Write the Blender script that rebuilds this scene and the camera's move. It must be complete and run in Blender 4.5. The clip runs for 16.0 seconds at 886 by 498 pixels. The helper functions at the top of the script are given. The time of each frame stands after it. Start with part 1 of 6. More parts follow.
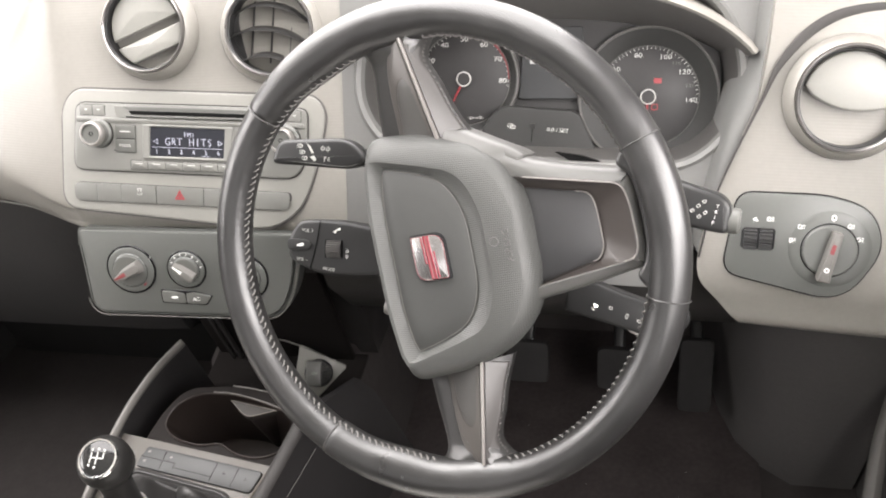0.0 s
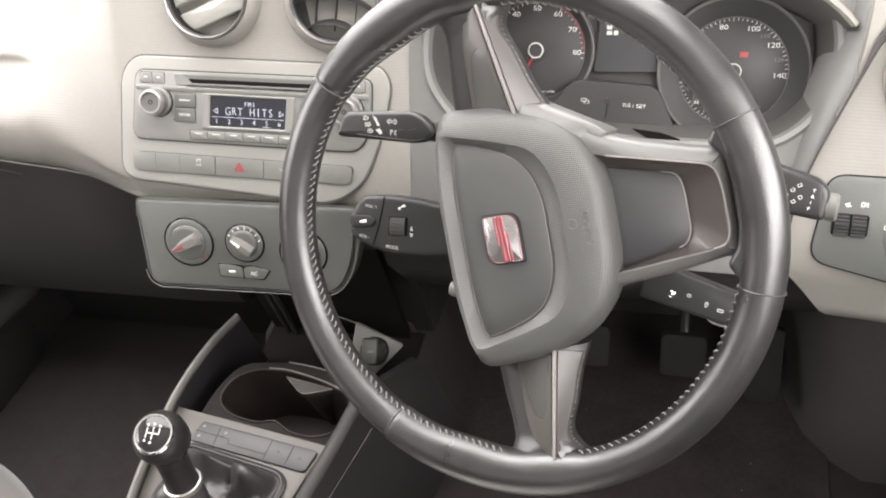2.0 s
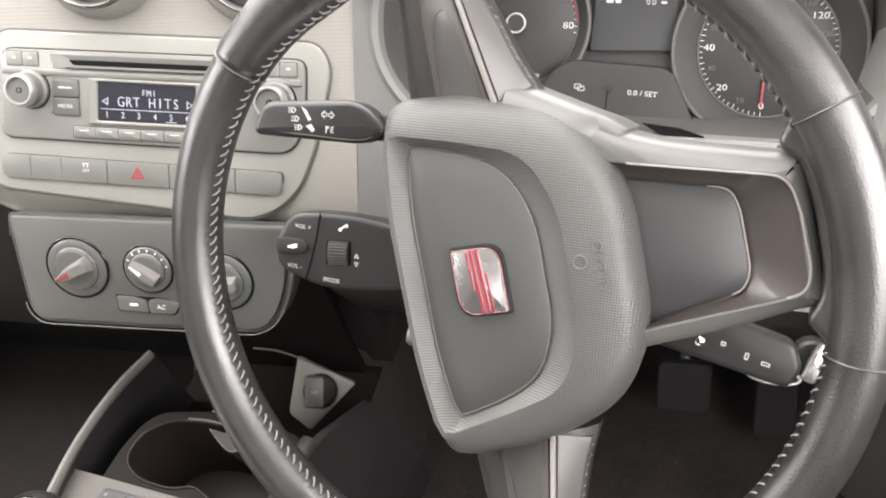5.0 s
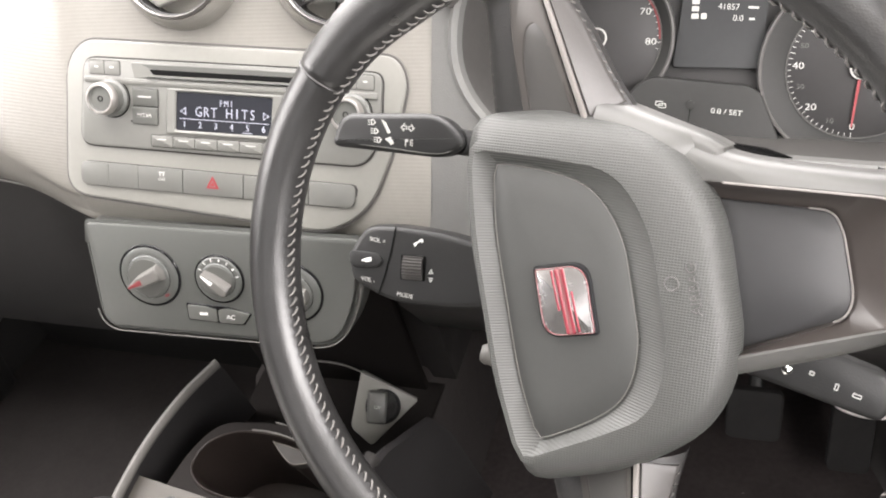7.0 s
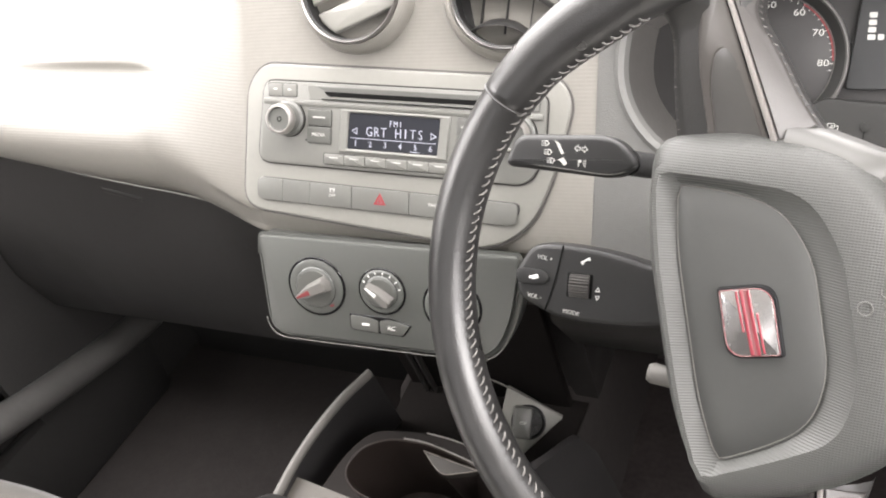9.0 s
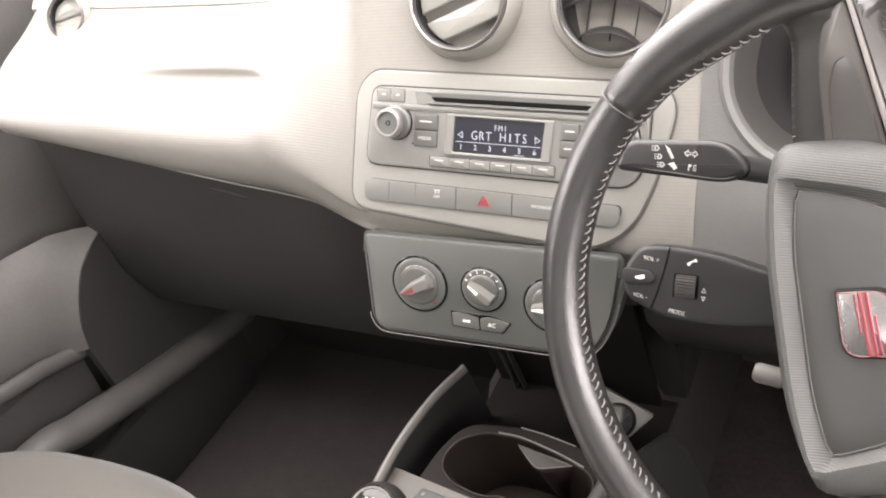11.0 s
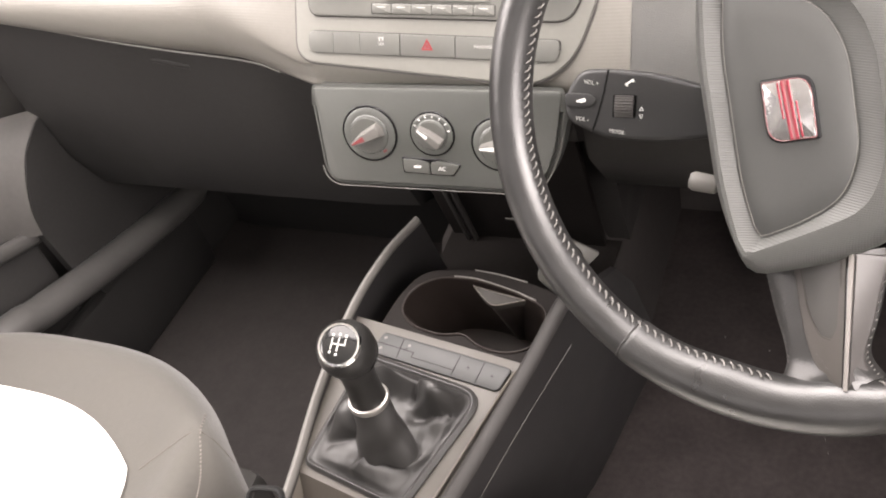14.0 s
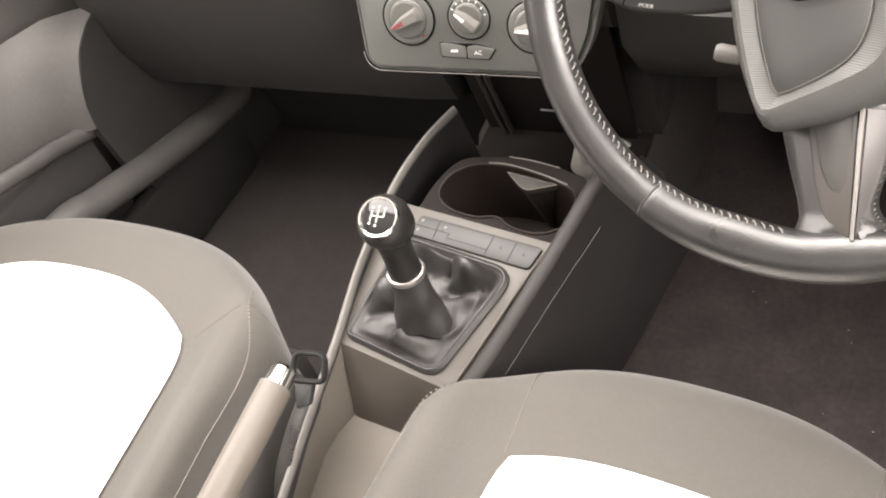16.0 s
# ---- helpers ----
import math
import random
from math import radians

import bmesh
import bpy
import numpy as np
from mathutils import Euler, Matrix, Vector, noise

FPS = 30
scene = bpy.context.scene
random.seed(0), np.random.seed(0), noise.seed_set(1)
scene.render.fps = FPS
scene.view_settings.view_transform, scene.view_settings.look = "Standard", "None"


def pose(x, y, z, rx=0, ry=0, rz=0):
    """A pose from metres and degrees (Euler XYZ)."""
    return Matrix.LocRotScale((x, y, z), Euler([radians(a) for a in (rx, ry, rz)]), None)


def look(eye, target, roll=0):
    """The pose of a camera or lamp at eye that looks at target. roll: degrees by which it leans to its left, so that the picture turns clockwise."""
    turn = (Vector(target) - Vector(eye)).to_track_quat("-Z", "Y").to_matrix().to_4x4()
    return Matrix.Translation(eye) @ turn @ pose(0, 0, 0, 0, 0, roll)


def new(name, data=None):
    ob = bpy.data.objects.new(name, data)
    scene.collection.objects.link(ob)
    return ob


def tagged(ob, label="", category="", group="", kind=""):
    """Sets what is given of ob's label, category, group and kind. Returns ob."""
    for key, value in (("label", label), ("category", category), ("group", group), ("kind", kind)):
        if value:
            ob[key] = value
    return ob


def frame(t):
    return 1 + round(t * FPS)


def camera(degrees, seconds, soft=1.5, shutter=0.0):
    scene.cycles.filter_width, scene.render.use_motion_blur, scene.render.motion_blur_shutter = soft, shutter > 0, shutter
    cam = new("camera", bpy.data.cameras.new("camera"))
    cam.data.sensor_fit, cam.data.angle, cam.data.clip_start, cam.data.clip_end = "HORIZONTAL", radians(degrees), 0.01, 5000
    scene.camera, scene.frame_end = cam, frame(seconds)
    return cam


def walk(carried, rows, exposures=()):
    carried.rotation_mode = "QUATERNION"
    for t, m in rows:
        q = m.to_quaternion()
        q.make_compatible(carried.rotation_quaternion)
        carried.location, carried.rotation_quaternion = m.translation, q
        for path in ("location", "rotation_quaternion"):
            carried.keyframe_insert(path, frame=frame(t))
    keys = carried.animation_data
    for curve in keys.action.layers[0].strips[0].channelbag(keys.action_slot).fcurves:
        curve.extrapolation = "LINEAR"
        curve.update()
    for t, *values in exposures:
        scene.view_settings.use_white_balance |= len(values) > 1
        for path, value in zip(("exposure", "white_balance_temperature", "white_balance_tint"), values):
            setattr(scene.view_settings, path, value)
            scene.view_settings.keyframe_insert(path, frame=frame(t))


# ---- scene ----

# ---------- camera and walk ----------
cam = camera(53.1, 16.0, soft=2.0)
PATH = [
    (0, (0.13, -0.5, 1.051), (-0.267, 1.052, -0.147), -6.9),
    (0.5, (0.129, -0.498, 1.051), (-0.272, 1.048, -0.153), -7.0),
    (1, (0.128, -0.493, 1.047), (-0.279, 1.051, -0.156), -6.9),
    (1.5, (0.123, -0.488, 1.048), (-0.302, 1.052, -0.156), -7.1),
    (2, (0.104, -0.474, 1.036), (-0.391, 1.02, -0.198), -8.0),
    (2.5, (0.104, -0.437, 1.027), (-0.378, 1.054, -0.217), -8.4),
    (3, (0.093, -0.397, 1.019), (-0.418, 1.082, -0.227), -9.7),
    (3.5, (0.084, -0.369, 0.999), (-0.389, 1.104, -0.269), -9.3),
    (4, (0.072, -0.35, 0.978), (-0.395, 1.14, -0.272), -8.4),
    (4.2, (0.07, -0.341, 0.969), (-0.373, 1.148, -0.291), -8.0),
    (6.3, (0.055, -0.308, 0.93), (-0.371, 1.202, -0.309), -5.7),
    (6.5, (0.054, -0.307, 0.932), (-0.409, 1.193, -0.306), -6.8),
    (7, (0.046, -0.314, 0.938), (-0.488, 1.182, -0.277), -7.8),
    (7.5, (0.039, -0.318, 0.94), (-0.549, 1.172, -0.257), -8.4),
    (8, (0.032, -0.323, 0.943), (-0.604, 1.16, -0.238), -9.1),
    (8.5, (0.025, -0.33, 0.948), (-0.679, 1.135, -0.217), -10.3),
    (9, (0.019, -0.337, 0.952), (-0.763, 1.102, -0.195), -11.7),
    (9.5, (0.016, -0.343, 0.956), (-0.829, 1.075, -0.173), -12.8),
    (10, (0.011, -0.35, 0.96), (-0.887, 1.045, -0.156), -13.5),
    (10.2, (0.007, -0.355, 0.964), (-0.906, 1.032, -0.151), -13.7),
    (12.3, (-0.001, -0.372, 0.976), (-0.879, 0.995, -0.19), -15.5),
    (12.5, (0.0, -0.37, 0.975), (-0.849, 0.997, -0.212), -15.6),
    (13, (0.002, -0.38, 0.969), (-0.812, 0.965, -0.268), -16.2),
    (13.5, (0.005, -0.395, 0.961), (-0.77, 0.926, -0.325), -16.1),
    (14, (0.012, -0.419, 0.956), (-0.765, 0.862, -0.369), -16.1),
    (14.5, (0.027, -0.443, 0.96), (-0.769, 0.8, -0.39), -17.1),
    (15, (0.032, -0.454, 0.958), (-0.78, 0.764, -0.405), -17.8),
    (15.5, (0.037, -0.46, 0.954), (-0.786, 0.716, -0.438), -18.6),
    (16, (0.038, -0.474, 0.949), (-0.804, 0.661, -0.466), -19.1),
]
EXPOSURE = [(0.0, 0.14, 6450, 11), (1.5, 0.08, 6450, 11), (2.5, 0.2, 6450, 11), (4.0, 0.28, 6450, 12), (9.0, 0.25, 6450, 11), (10.2, 0.23, 6500, 12), (12.5, 0.26, 6700, 16), (14.0, 0.38, 6750, 15), (16.0, 0.54, 6850, 13)]
walk(cam, [(t, look(eye, target, roll)) for t, eye, target, roll in PATH], EXPOSURE)

# ---------- world, sun and daylight through the windows ----------
world = bpy.data.worlds.new("overcast_sky")
scene.world = world
world.use_nodes = True
wn = world.node_tree
wn.nodes.clear()
sky = wn.nodes.new("ShaderNodeTexSky")
sky.sky_type = "NISHITA"
sky.sun_disc = False
sky.sun_elevation, sky.sun_rotation = radians(48), radians(-60)
grey = wn.nodes.new("ShaderNodeHueSaturation")
grey.inputs["Saturation"].default_value = 0.12
bgd = wn.nodes.new("ShaderNodeBackground")
bgd.inputs["Strength"].default_value = 0.06
wout = wn.nodes.new("ShaderNodeOutputWorld")
wn.links.new(sky.outputs[0], grey.inputs["Color"])
wn.links.new(grey.outputs[0], bgd.inputs["Color"])
wn.links.new(bgd.outputs[0], wout.inputs["Surface"])


def sun_lamp():
    data = bpy.data.lights.new("sun", "SUN")
    data.energy, data.angle, data.color = 1.2, radians(25), (1.0, 0.97, 0.92)
    ob = new("sun", data)
    ob.matrix_world = look((-3.0, 1.6, 4.0), (-0.4, 0.0, 0.4))
    return ob


def window_light(name, eye, target, wide, high, watts):
    data = bpy.data.lights.new(name, "AREA")
    data.shape, data.size, data.size_y, data.energy = "RECTANGLE", wide, high, watts
    data.color = (1.0, 0.955, 0.925)
    ob = new(name, data)
    ob.matrix_world = look(eye, target)
    return ob


sun_lamp()
window_light("windscreen_light", (-0.36, 0.29, 1.09), (-0.36, -0.11, 0.17), 1.20, 0.95, 34.0)
window_light("passenger_window_light", (-1.22, -0.15, 0.98), (-0.3, 0.1, 0.55), 0.75, 0.30, 10.0)
window_light("driver_window_light", (0.60, -0.30, 0.97), (-0.15, 0.05, 0.58), 0.95, 0.42, 20.0)
window_light("rear_window_light", (-0.33, -1.45, 1.02), (-0.25, 0.1, 0.62), 1.2, 0.36, 2.5)

# ---------- building helpers ----------
def frame_at(c, elev, az=0.0):
    """A panel's frame: x to the right, y up along the panel, z out of it towards the driver."""
    e, a = radians(elev), radians(az)
    n = Vector((math.sin(a) * math.cos(e), -math.cos(a) * math.cos(e), math.sin(e)))
    x = Vector((0, 0, 1)).cross(n).normalized()
    y = n.cross(x)
    return Matrix(((x.x, y.x, n.x, c[0]), (x.y, y.y, n.y, c[1]), (x.z, y.z, n.z, c[2]), (0, 0, 0, 1)))


def thing(name, m=None, label="", category="", group="", kind=""):
    ob = new(name)
    ob.empty_display_size = 0.02
    if m is not None:
        ob.matrix_world = m
    return tagged(ob, label, category, group, kind)


def part(name, bm, material, parent=None, label="", m=None, sharp=38, category="", group="", kind=""):
    """Links a bmesh as one mesh object, under a thing or a part."""
    bmesh.ops.recalc_face_normals(bm, faces=bm.faces)
    me = bpy.data.meshes.new(name)
    bm.to_mesh(me)
    bm.free()
    for p in me.polygons:
        p.use_smooth = True
    me.set_sharp_from_angle(angle=radians(sharp))
    me.materials.append(material)
    ob = new(name, me)
    if parent is not None:
        ob.parent = parent
    if m is not None:
        ob.matrix_basis = m
    return tagged(ob, label, category, group, kind)


def again(ob, m, parent=None):
    """One more part on the same mesh."""
    o = new(ob.name.split(".")[0], ob.data)
    o.parent = parent if parent is not None else ob.parent
    o.matrix_basis = m
    return o


def rpoly(pts, r, n=5):
    """A polygon with rounded corners; r is one radius or one for each corner."""
    out = []
    k = len(pts)
    for i in range(k):
        p0, p1, p2 = Vector(pts[i - 1]), Vector(pts[i]), Vector(pts[(i + 1) % k])
        rad = r[i] if isinstance(r, (list, tuple)) else r
        if rad <= 0:
            out.append((p1.x, p1.y))
            continue
        d0, d2 = (p0 - p1), (p2 - p1)
        a = min(rad, d0.length * 0.49, d2.length * 0.49)
        s, e = p1 + d0.normalized() * a, p1 + d2.normalized() * a
        for j in range(n + 1):
            u = j / n
            q = s * (1 - u) ** 2 + p1 * 2 * u * (1 - u) + e * u ** 2
            out.append((q.x, q.y))
    return out


def rrect(w, h, r, x=0.0, y=0.0, n=5):
    return rpoly([(x - w / 2, y - h / 2), (x + w / 2, y - h / 2), (x + w / 2, y + h / 2), (x - w / 2, y + h / 2)], r, n)


def circle(r, n=40, x=0.0, y=0.0, ry=None):
    return [(x + r * math.cos(2 * math.pi * i / n), y + (ry or r) * math.sin(2 * math.pi * i / n)) for i in range(n)]


def inset(poly, d):
    """The polygon moved inwards by d (outwards where d is negative)."""
    area = sum(poly[i - 1][0] * poly[i][1] - poly[i][0] * poly[i - 1][1] for i in range(len(poly)))
    sgn = 1 if area > 0 else -1
    out = []
    k = len(poly)
    for i in range(k):
        a, b, c = Vector(poly[i - 1]), Vector(poly[i]), Vector(poly[(i + 1) % k])
        e0, e1 = (b - a), (c - b)
        n0 = Vector((-e0.y, e0.x)) * sgn
        n1 = Vector((-e1.y, e1.x)) * sgn
        n0 = n0.normalized() if n0.length > 1e-9 else n0
        n1 = n1.normalized() if n1.length > 1e-9 else n1
        m = n0 + n1
        if m.length < 1e-6:
            m = n0
        m.normalize()
        f = max(0.5, m.dot(n0 if n0.length > 0.5 else n1))
        q = b + m * d / f
        out.append((q.x, q.y))
    return out


def loft(loops, cap0=True, cap1=True, closed=True, bm=None):
    """Faces between loops of equally many 3D points."""
    bm = bm or bmesh.new()
    rows = [[bm.verts.new(p) for p in lp] for lp in loops]
    k = len(rows[0])
    for a, b in zip(rows, rows[1:]):
        for i in range(k if closed else k - 1):
            j = (i + 1) % k
            bm.faces.new((a[i], a[j], b[j], b[i]))
    if cap0:
        bm.faces.new(rows[0][::-1])
    if cap1:
        bm.faces.new(rows[-1])
    return bm


def slab(poly, z0, z1, bev=0.0012, seg=2, bm=None, crown=0.0):
    """An extruded outline with a rounded front edge; crown lifts its middle."""
    loops = [[(x, y, z0) for x, y in poly]]
    for s in range(seg + 1):
        a = s / seg * math.pi / 2
        q = inset(poly, bev * (1 - math.cos(a)))
        loops.append([(x, y, z1 - bev + bev * math.sin(a)) for x, y in q])
    if crown:
        q = inset(poly, bev)
        cx, cy = sum(p[0] for p in q) / len(q), sum(p[1] for p in q) / len(q)
        for f in (0.7, 0.35, 0.05):
            loops.append([(cx + (x - cx) * f, cy + (y - cy) * f, z1 + crown * (1 - f * f)) for x, y in q])
    return loft(loops, bm=bm)


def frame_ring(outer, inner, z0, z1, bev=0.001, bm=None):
    """A flat ring between two outlines of equally many points."""
    loops = [[(x, y, z0) for x, y in outer], [(x, y, z1 - bev) for x, y in outer],
             [(x, y, z1) for x, y in inset(outer, bev)], [(x, y, z1) for x, y in inset(inner, -bev)],
             [(x, y, z1 - bev) for x, y in inner], [(x, y, z0) for x, y in inner]]
    bm = loft(loops, cap0=False, cap1=False, bm=bm)
    return bm


def spun(profile, n=36, cap0=True, cap1=True, ry=1.0):
    """A turned form about z from (radius, height) pairs."""
    return loft([[(r * math.cos(2 * math.pi * i / n), ry * r * math.sin(2 * math.pi * i / n), z) for i in range(n)] for r, z in profile], cap0, cap1)


def smooth(x, lo, hi):
    u = max(0.0, min(1.0, (x - lo) / (hi - lo)))
    return u * u * (3 - 2 * u)


def spline(pts, n):
    """A smooth curve through points, n pieces to each span."""
    pts = [Vector(p) for p in pts]
    out = []
    for i in range(len(pts) - 1):
        p0 = pts[i - 1] if i else pts[0] * 2 - pts[1]
        p1, p2 = pts[i], pts[i + 1]
        p3 = pts[i + 2] if i + 2 < len(pts) else p2 * 2 - p1
        for j in range(n):
            u = j / n
            out.append(0.5 * ((2 * p1) + (p2 - p0) * u + (2 * p0 - 5 * p1 + 4 * p2 - p3) * u * u + (3 * p1 - p0 - 3 * p2 + p3) * u ** 3))
    out.append(pts[-1])
    return out


def tube(path, rx, ry=None, n=12, closed=False, up=(0, 0, 1), bm=None):
    """A bar of elliptic section along a path; rx and ry may be lists."""
    path = [Vector(p) for p in path]
    k = len(path)
    ry = rx if ry is None else ry
    loops = []
    for i, p in enumerate(path):
        t = (path[(i + 1) % k] - path[i - 1]) if closed else (path[min(i + 1, k - 1)] - path[max(i - 1, 0)])
        t.normalize()
        side = t.cross(Vector(up))
        side = side.normalized() if side.length > 1e-6 else Vector((1, 0, 0))
        top = side.cross(t)
        a = rx[i] if isinstance(rx, (list, tuple)) else rx
        b = ry[i] if isinstance(ry, (list, tuple)) else ry
        loops.append([p + side * (a * math.cos(2 * math.pi * j / n)) + top * (b * math.sin(2 * math.pi * j / n)) for j in range(n)])
    if closed:
        loops.append(loops[0])
        bm = loft(loops, False, False, bm=bm)
        bmesh.ops.remove_doubles(bm, verts=bm.verts, dist=1e-7)
        return bm
    return loft(loops, bm=bm)


def sweep(pts, rx, ry, n=6):
    """A flat bar along a smooth line."""
    return tube(spline(pts, n), rx, ry, 10)


def box(w, d, h, bev=0.0, bm=None, at=(0, 0, 0)):
    """A box with softened edges, its base centred at a point."""
    b = bmesh.new()
    bmesh.ops.create_cube(b, size=1.0, matrix=Matrix.Translation((at[0], at[1], at[2] + h / 2)) @ Matrix.Diagonal((w, d, h, 1)))
    if bev:
        bmesh.ops.bevel(b, geom=list(b.edges), offset=bev, segments=2, profile=0.5, affect="EDGES")
    if bm is not None:
        put(b, bm)
        return bm
    return b


def put(src, dst, m=None):
    """Adds one bmesh to another."""
    if m is not None:
        bmesh.ops.transform(src, matrix=m, verts=src.verts)
    made = {v: dst.verts.new(v.co) for v in src.verts}
    for f in src.faces:
        dst.faces.new([made[v] for v in f.verts])
    src.free()
    return dst


def bars(items, z, h=0.0003):
    """Plain printed bars: (x, y, wide, high, turn in degrees) each."""
    bm = bmesh.new()
    for x, y, w, hh, a in items:
        b = slab(rrect(w, hh, min(w, hh) * 0.2, n=2), 0, h, h * 0.4, 1)
        put(b, bm, pose(x, y, z, 0, 0, a))
    return bm


def prints(name, items, z, material, parent, label="", h=0.0003):
    """Printed bars as one part each: (x, y, wide, high, turn in degrees)."""
    for x, y, w, hh, a in items:
        part(name, slab(rrect(w, hh, min(w, hh) * 0.2, n=2), 0, h, h * 0.4, 1), material, parent, label, m=pose(x, y, z, 0, 0, a))


def letters(text, size, material, parent, x, y, z, turn=0.0, name="lettering", lift=0.0002, bold=0.0, wide=1.0, m=None):
    """Words in the built-in font, as a mesh under a thing."""
    cu = bpy.data.curves.new("words", "FONT")
    cu.body, cu.size, cu.extrude, cu.align_x, cu.align_y, cu.resolution_u, cu.offset = text, size, lift, "CENTER", "CENTER", 3, bold
    tmp = bpy.data.objects.new("words", cu)
    me = bpy.data.meshes.new_from_object(tmp)
    bpy.data.objects.remove(tmp)
    me.name = name
    me.materials.clear()
    me.materials.append(material)
    ob = new(name, me)
    ob.parent = parent
    ob.matrix_basis = (m or Matrix()) @ pose(x, y, z, 0, 0, turn) @ Matrix.Diagonal((wide, 1, 1, 1))
    return ob


# ---------- materials ----------
def surface(name, colour, rough=0.5, metal=0.0, grain=0.0, grain_size=0.001, mottle=0.12, mottle_size=0.05, ribs=None, coat=0.0, sheen=0.0, spec=0.5, emit=None, rib_depth=0.25, rib_turn=0.0, cross=None):
    """A procedural surface: colour varied at two scales, roughness wear, fine grain and moulded ribs as relief."""
    mt = bpy.data.materials.new(name)
    mt.use_nodes = True
    nt = mt.node_tree
    bs = nt.nodes["Principled BSDF"]
    bs.inputs["Metallic"].default_value = metal
    bs.inputs["Specular IOR Level"].default_value = spec
    bs.inputs["Coat Weight"].default_value = coat
    bs.inputs["Sheen Weight"].default_value = sheen
    if emit:
        bs.inputs["Emission Color"].default_value = (*emit[0], 1)
        bs.inputs["Emission Strength"].default_value = emit[1]
    tc = nt.nodes.new("ShaderNodeTexCoord")

    def noise_node(size, detail):
        n = nt.nodes.new("ShaderNodeTexNoise")
        n.inputs["Scale"].default_value = 1.0 / size
        n.inputs["Detail"].default_value = detail
        nt.links.new(tc.outputs["Object"], n.inputs["Vector"])
        return n

    big, small = noise_node(mottle_size, 3), noise_node(max(grain_size, 0.0008) * 4, 2)
    mix = nt.nodes.new("ShaderNodeMath")
    mix.operation = "MULTIPLY_ADD"
    mix.inputs[1].default_value = 0.35
    nt.links.new(small.outputs["Fac"], mix.inputs[0])
    half = nt.nodes.new("ShaderNodeMath")
    half.operation = "MULTIPLY"
    half.inputs[1].default_value = 0.65
    nt.links.new(big.outputs["Fac"], half.inputs[0])
    nt.links.new(half.outputs[0], mix.inputs[2])
    ramp = nt.nodes.new("ShaderNodeMapRange")
    ramp.inputs["From Min"].default_value, ramp.inputs["From Max"].default_value = 0.3, 0.7
    ramp.inputs["To Min"].default_value, ramp.inputs["To Max"].default_value = 1 - mottle, 1 + mottle
    nt.links.new(mix.outputs[0], ramp.inputs["Value"])
    tint = nt.nodes.new("ShaderNodeVectorMath")
    tint.operation = "SCALE"
    tint.inputs[0].default_value = colour
    nt.links.new(ramp.outputs[0], tint.inputs["Scale"])
    nt.links.new(tint.outputs[0], bs.inputs["Base Color"])
    wear = nt.nodes.new("ShaderNodeMapRange")
    wear.inputs["From Min"].default_value, wear.inputs["From Max"].default_value = 0.3, 0.7
    wear.inputs["To Min"].default_value, wear.inputs["To Max"].default_value = max(0.02, rough - 0.07), min(1, rough + 0.07)
    nt.links.new(big.outputs["Fac"], wear.inputs["Value"])
    nt.links.new(wear.outputs[0], bs.inputs["Roughness"])
    normal = None
    if grain:
        g = nt.nodes.new("ShaderNodeTexVoronoi")
        g.inputs["Scale"].default_value = 1.0 / grain_size
        nt.links.new(tc.outputs["Object"], g.inputs["Vector"])
        bump = nt.nodes.new("ShaderNodeBump")
        bump.inputs["Strength"].default_value = grain
        bump.inputs["Distance"].default_value = grain_size * 0.5
        nt.links.new(g.outputs["Distance"], bump.inputs["Height"])
        normal = bump
    def rib_bump(axis, period, depth):
        turned = nt.nodes.new("ShaderNodeMapping")
        turned.inputs["Rotation"].default_value = (0, 0, radians(rib_turn))
        nt.links.new(tc.outputs["Object"], turned.inputs["Vector"])
        w = nt.nodes.new("ShaderNodeTexWave")
        w.wave_type, w.bands_direction = "BANDS", axis
        w.inputs["Scale"].default_value = 2 * math.pi / (20 * period)
        nt.links.new(turned.outputs[0], w.inputs["Vector"])
        b2 = nt.nodes.new("ShaderNodeBump")
        b2.inputs["Strength"].default_value = depth
        b2.inputs["Distance"].default_value = period * 0.3
        nt.links.new(w.outputs["Fac"], b2.inputs["Height"])
        if normal:
            nt.links.new(normal.outputs[0], b2.inputs["Normal"])
        return b2

    if ribs:
        normal = rib_bump(ribs[0], ribs[1], rib_depth)
    if cross:
        normal = rib_bump(cross[0], cross[1], cross[2])
    if normal:
        nt.links.new(normal.outputs[0], bs.inputs["Normal"])
    return mt


DASH = surface("dash_plastic", (0.205, 0.196, 0.178), 0.42, grain=0.05, grain_size=0.0012, mottle=0.06, mottle_size=0.12, ribs=("Z", 0.0026), rib_depth=0.10)
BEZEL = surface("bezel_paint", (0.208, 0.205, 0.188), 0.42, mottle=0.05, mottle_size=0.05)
COLUMN_PANEL = surface("grained_grey_plastic", (0.120, 0.120, 0.115), 0.5, grain=0.25, grain_size=0.0012, mottle=0.06)
RADIO = surface("radio_grey", (0.16, 0.16, 0.148), 0.36, mottle=0.05)
KEYGREY = surface("key_grey", (0.098, 0.099, 0.092), 0.40, mottle=0.05)
HVAC = surface("climate_panel_grey", (0.092, 0.095, 0.089), 0.38, mottle=0.05, mottle_size=0.06)
HUB = surface("hub_plastic", (0.060, 0.061, 0.058), 0.46, grain=0.10, grain_size=0.0010, mottle=0.06, ribs=("X", 0.0013), rib_depth=0.36, rib_turn=15, cross=("Y", 0.0014, 0.24))
HUB_RIBS = surface("ribbed_hub_plastic", (0.060, 0.061, 0.058), 0.44, mottle=0.05, ribs=("X", 0.0014), rib_depth=0.45, rib_turn=15)
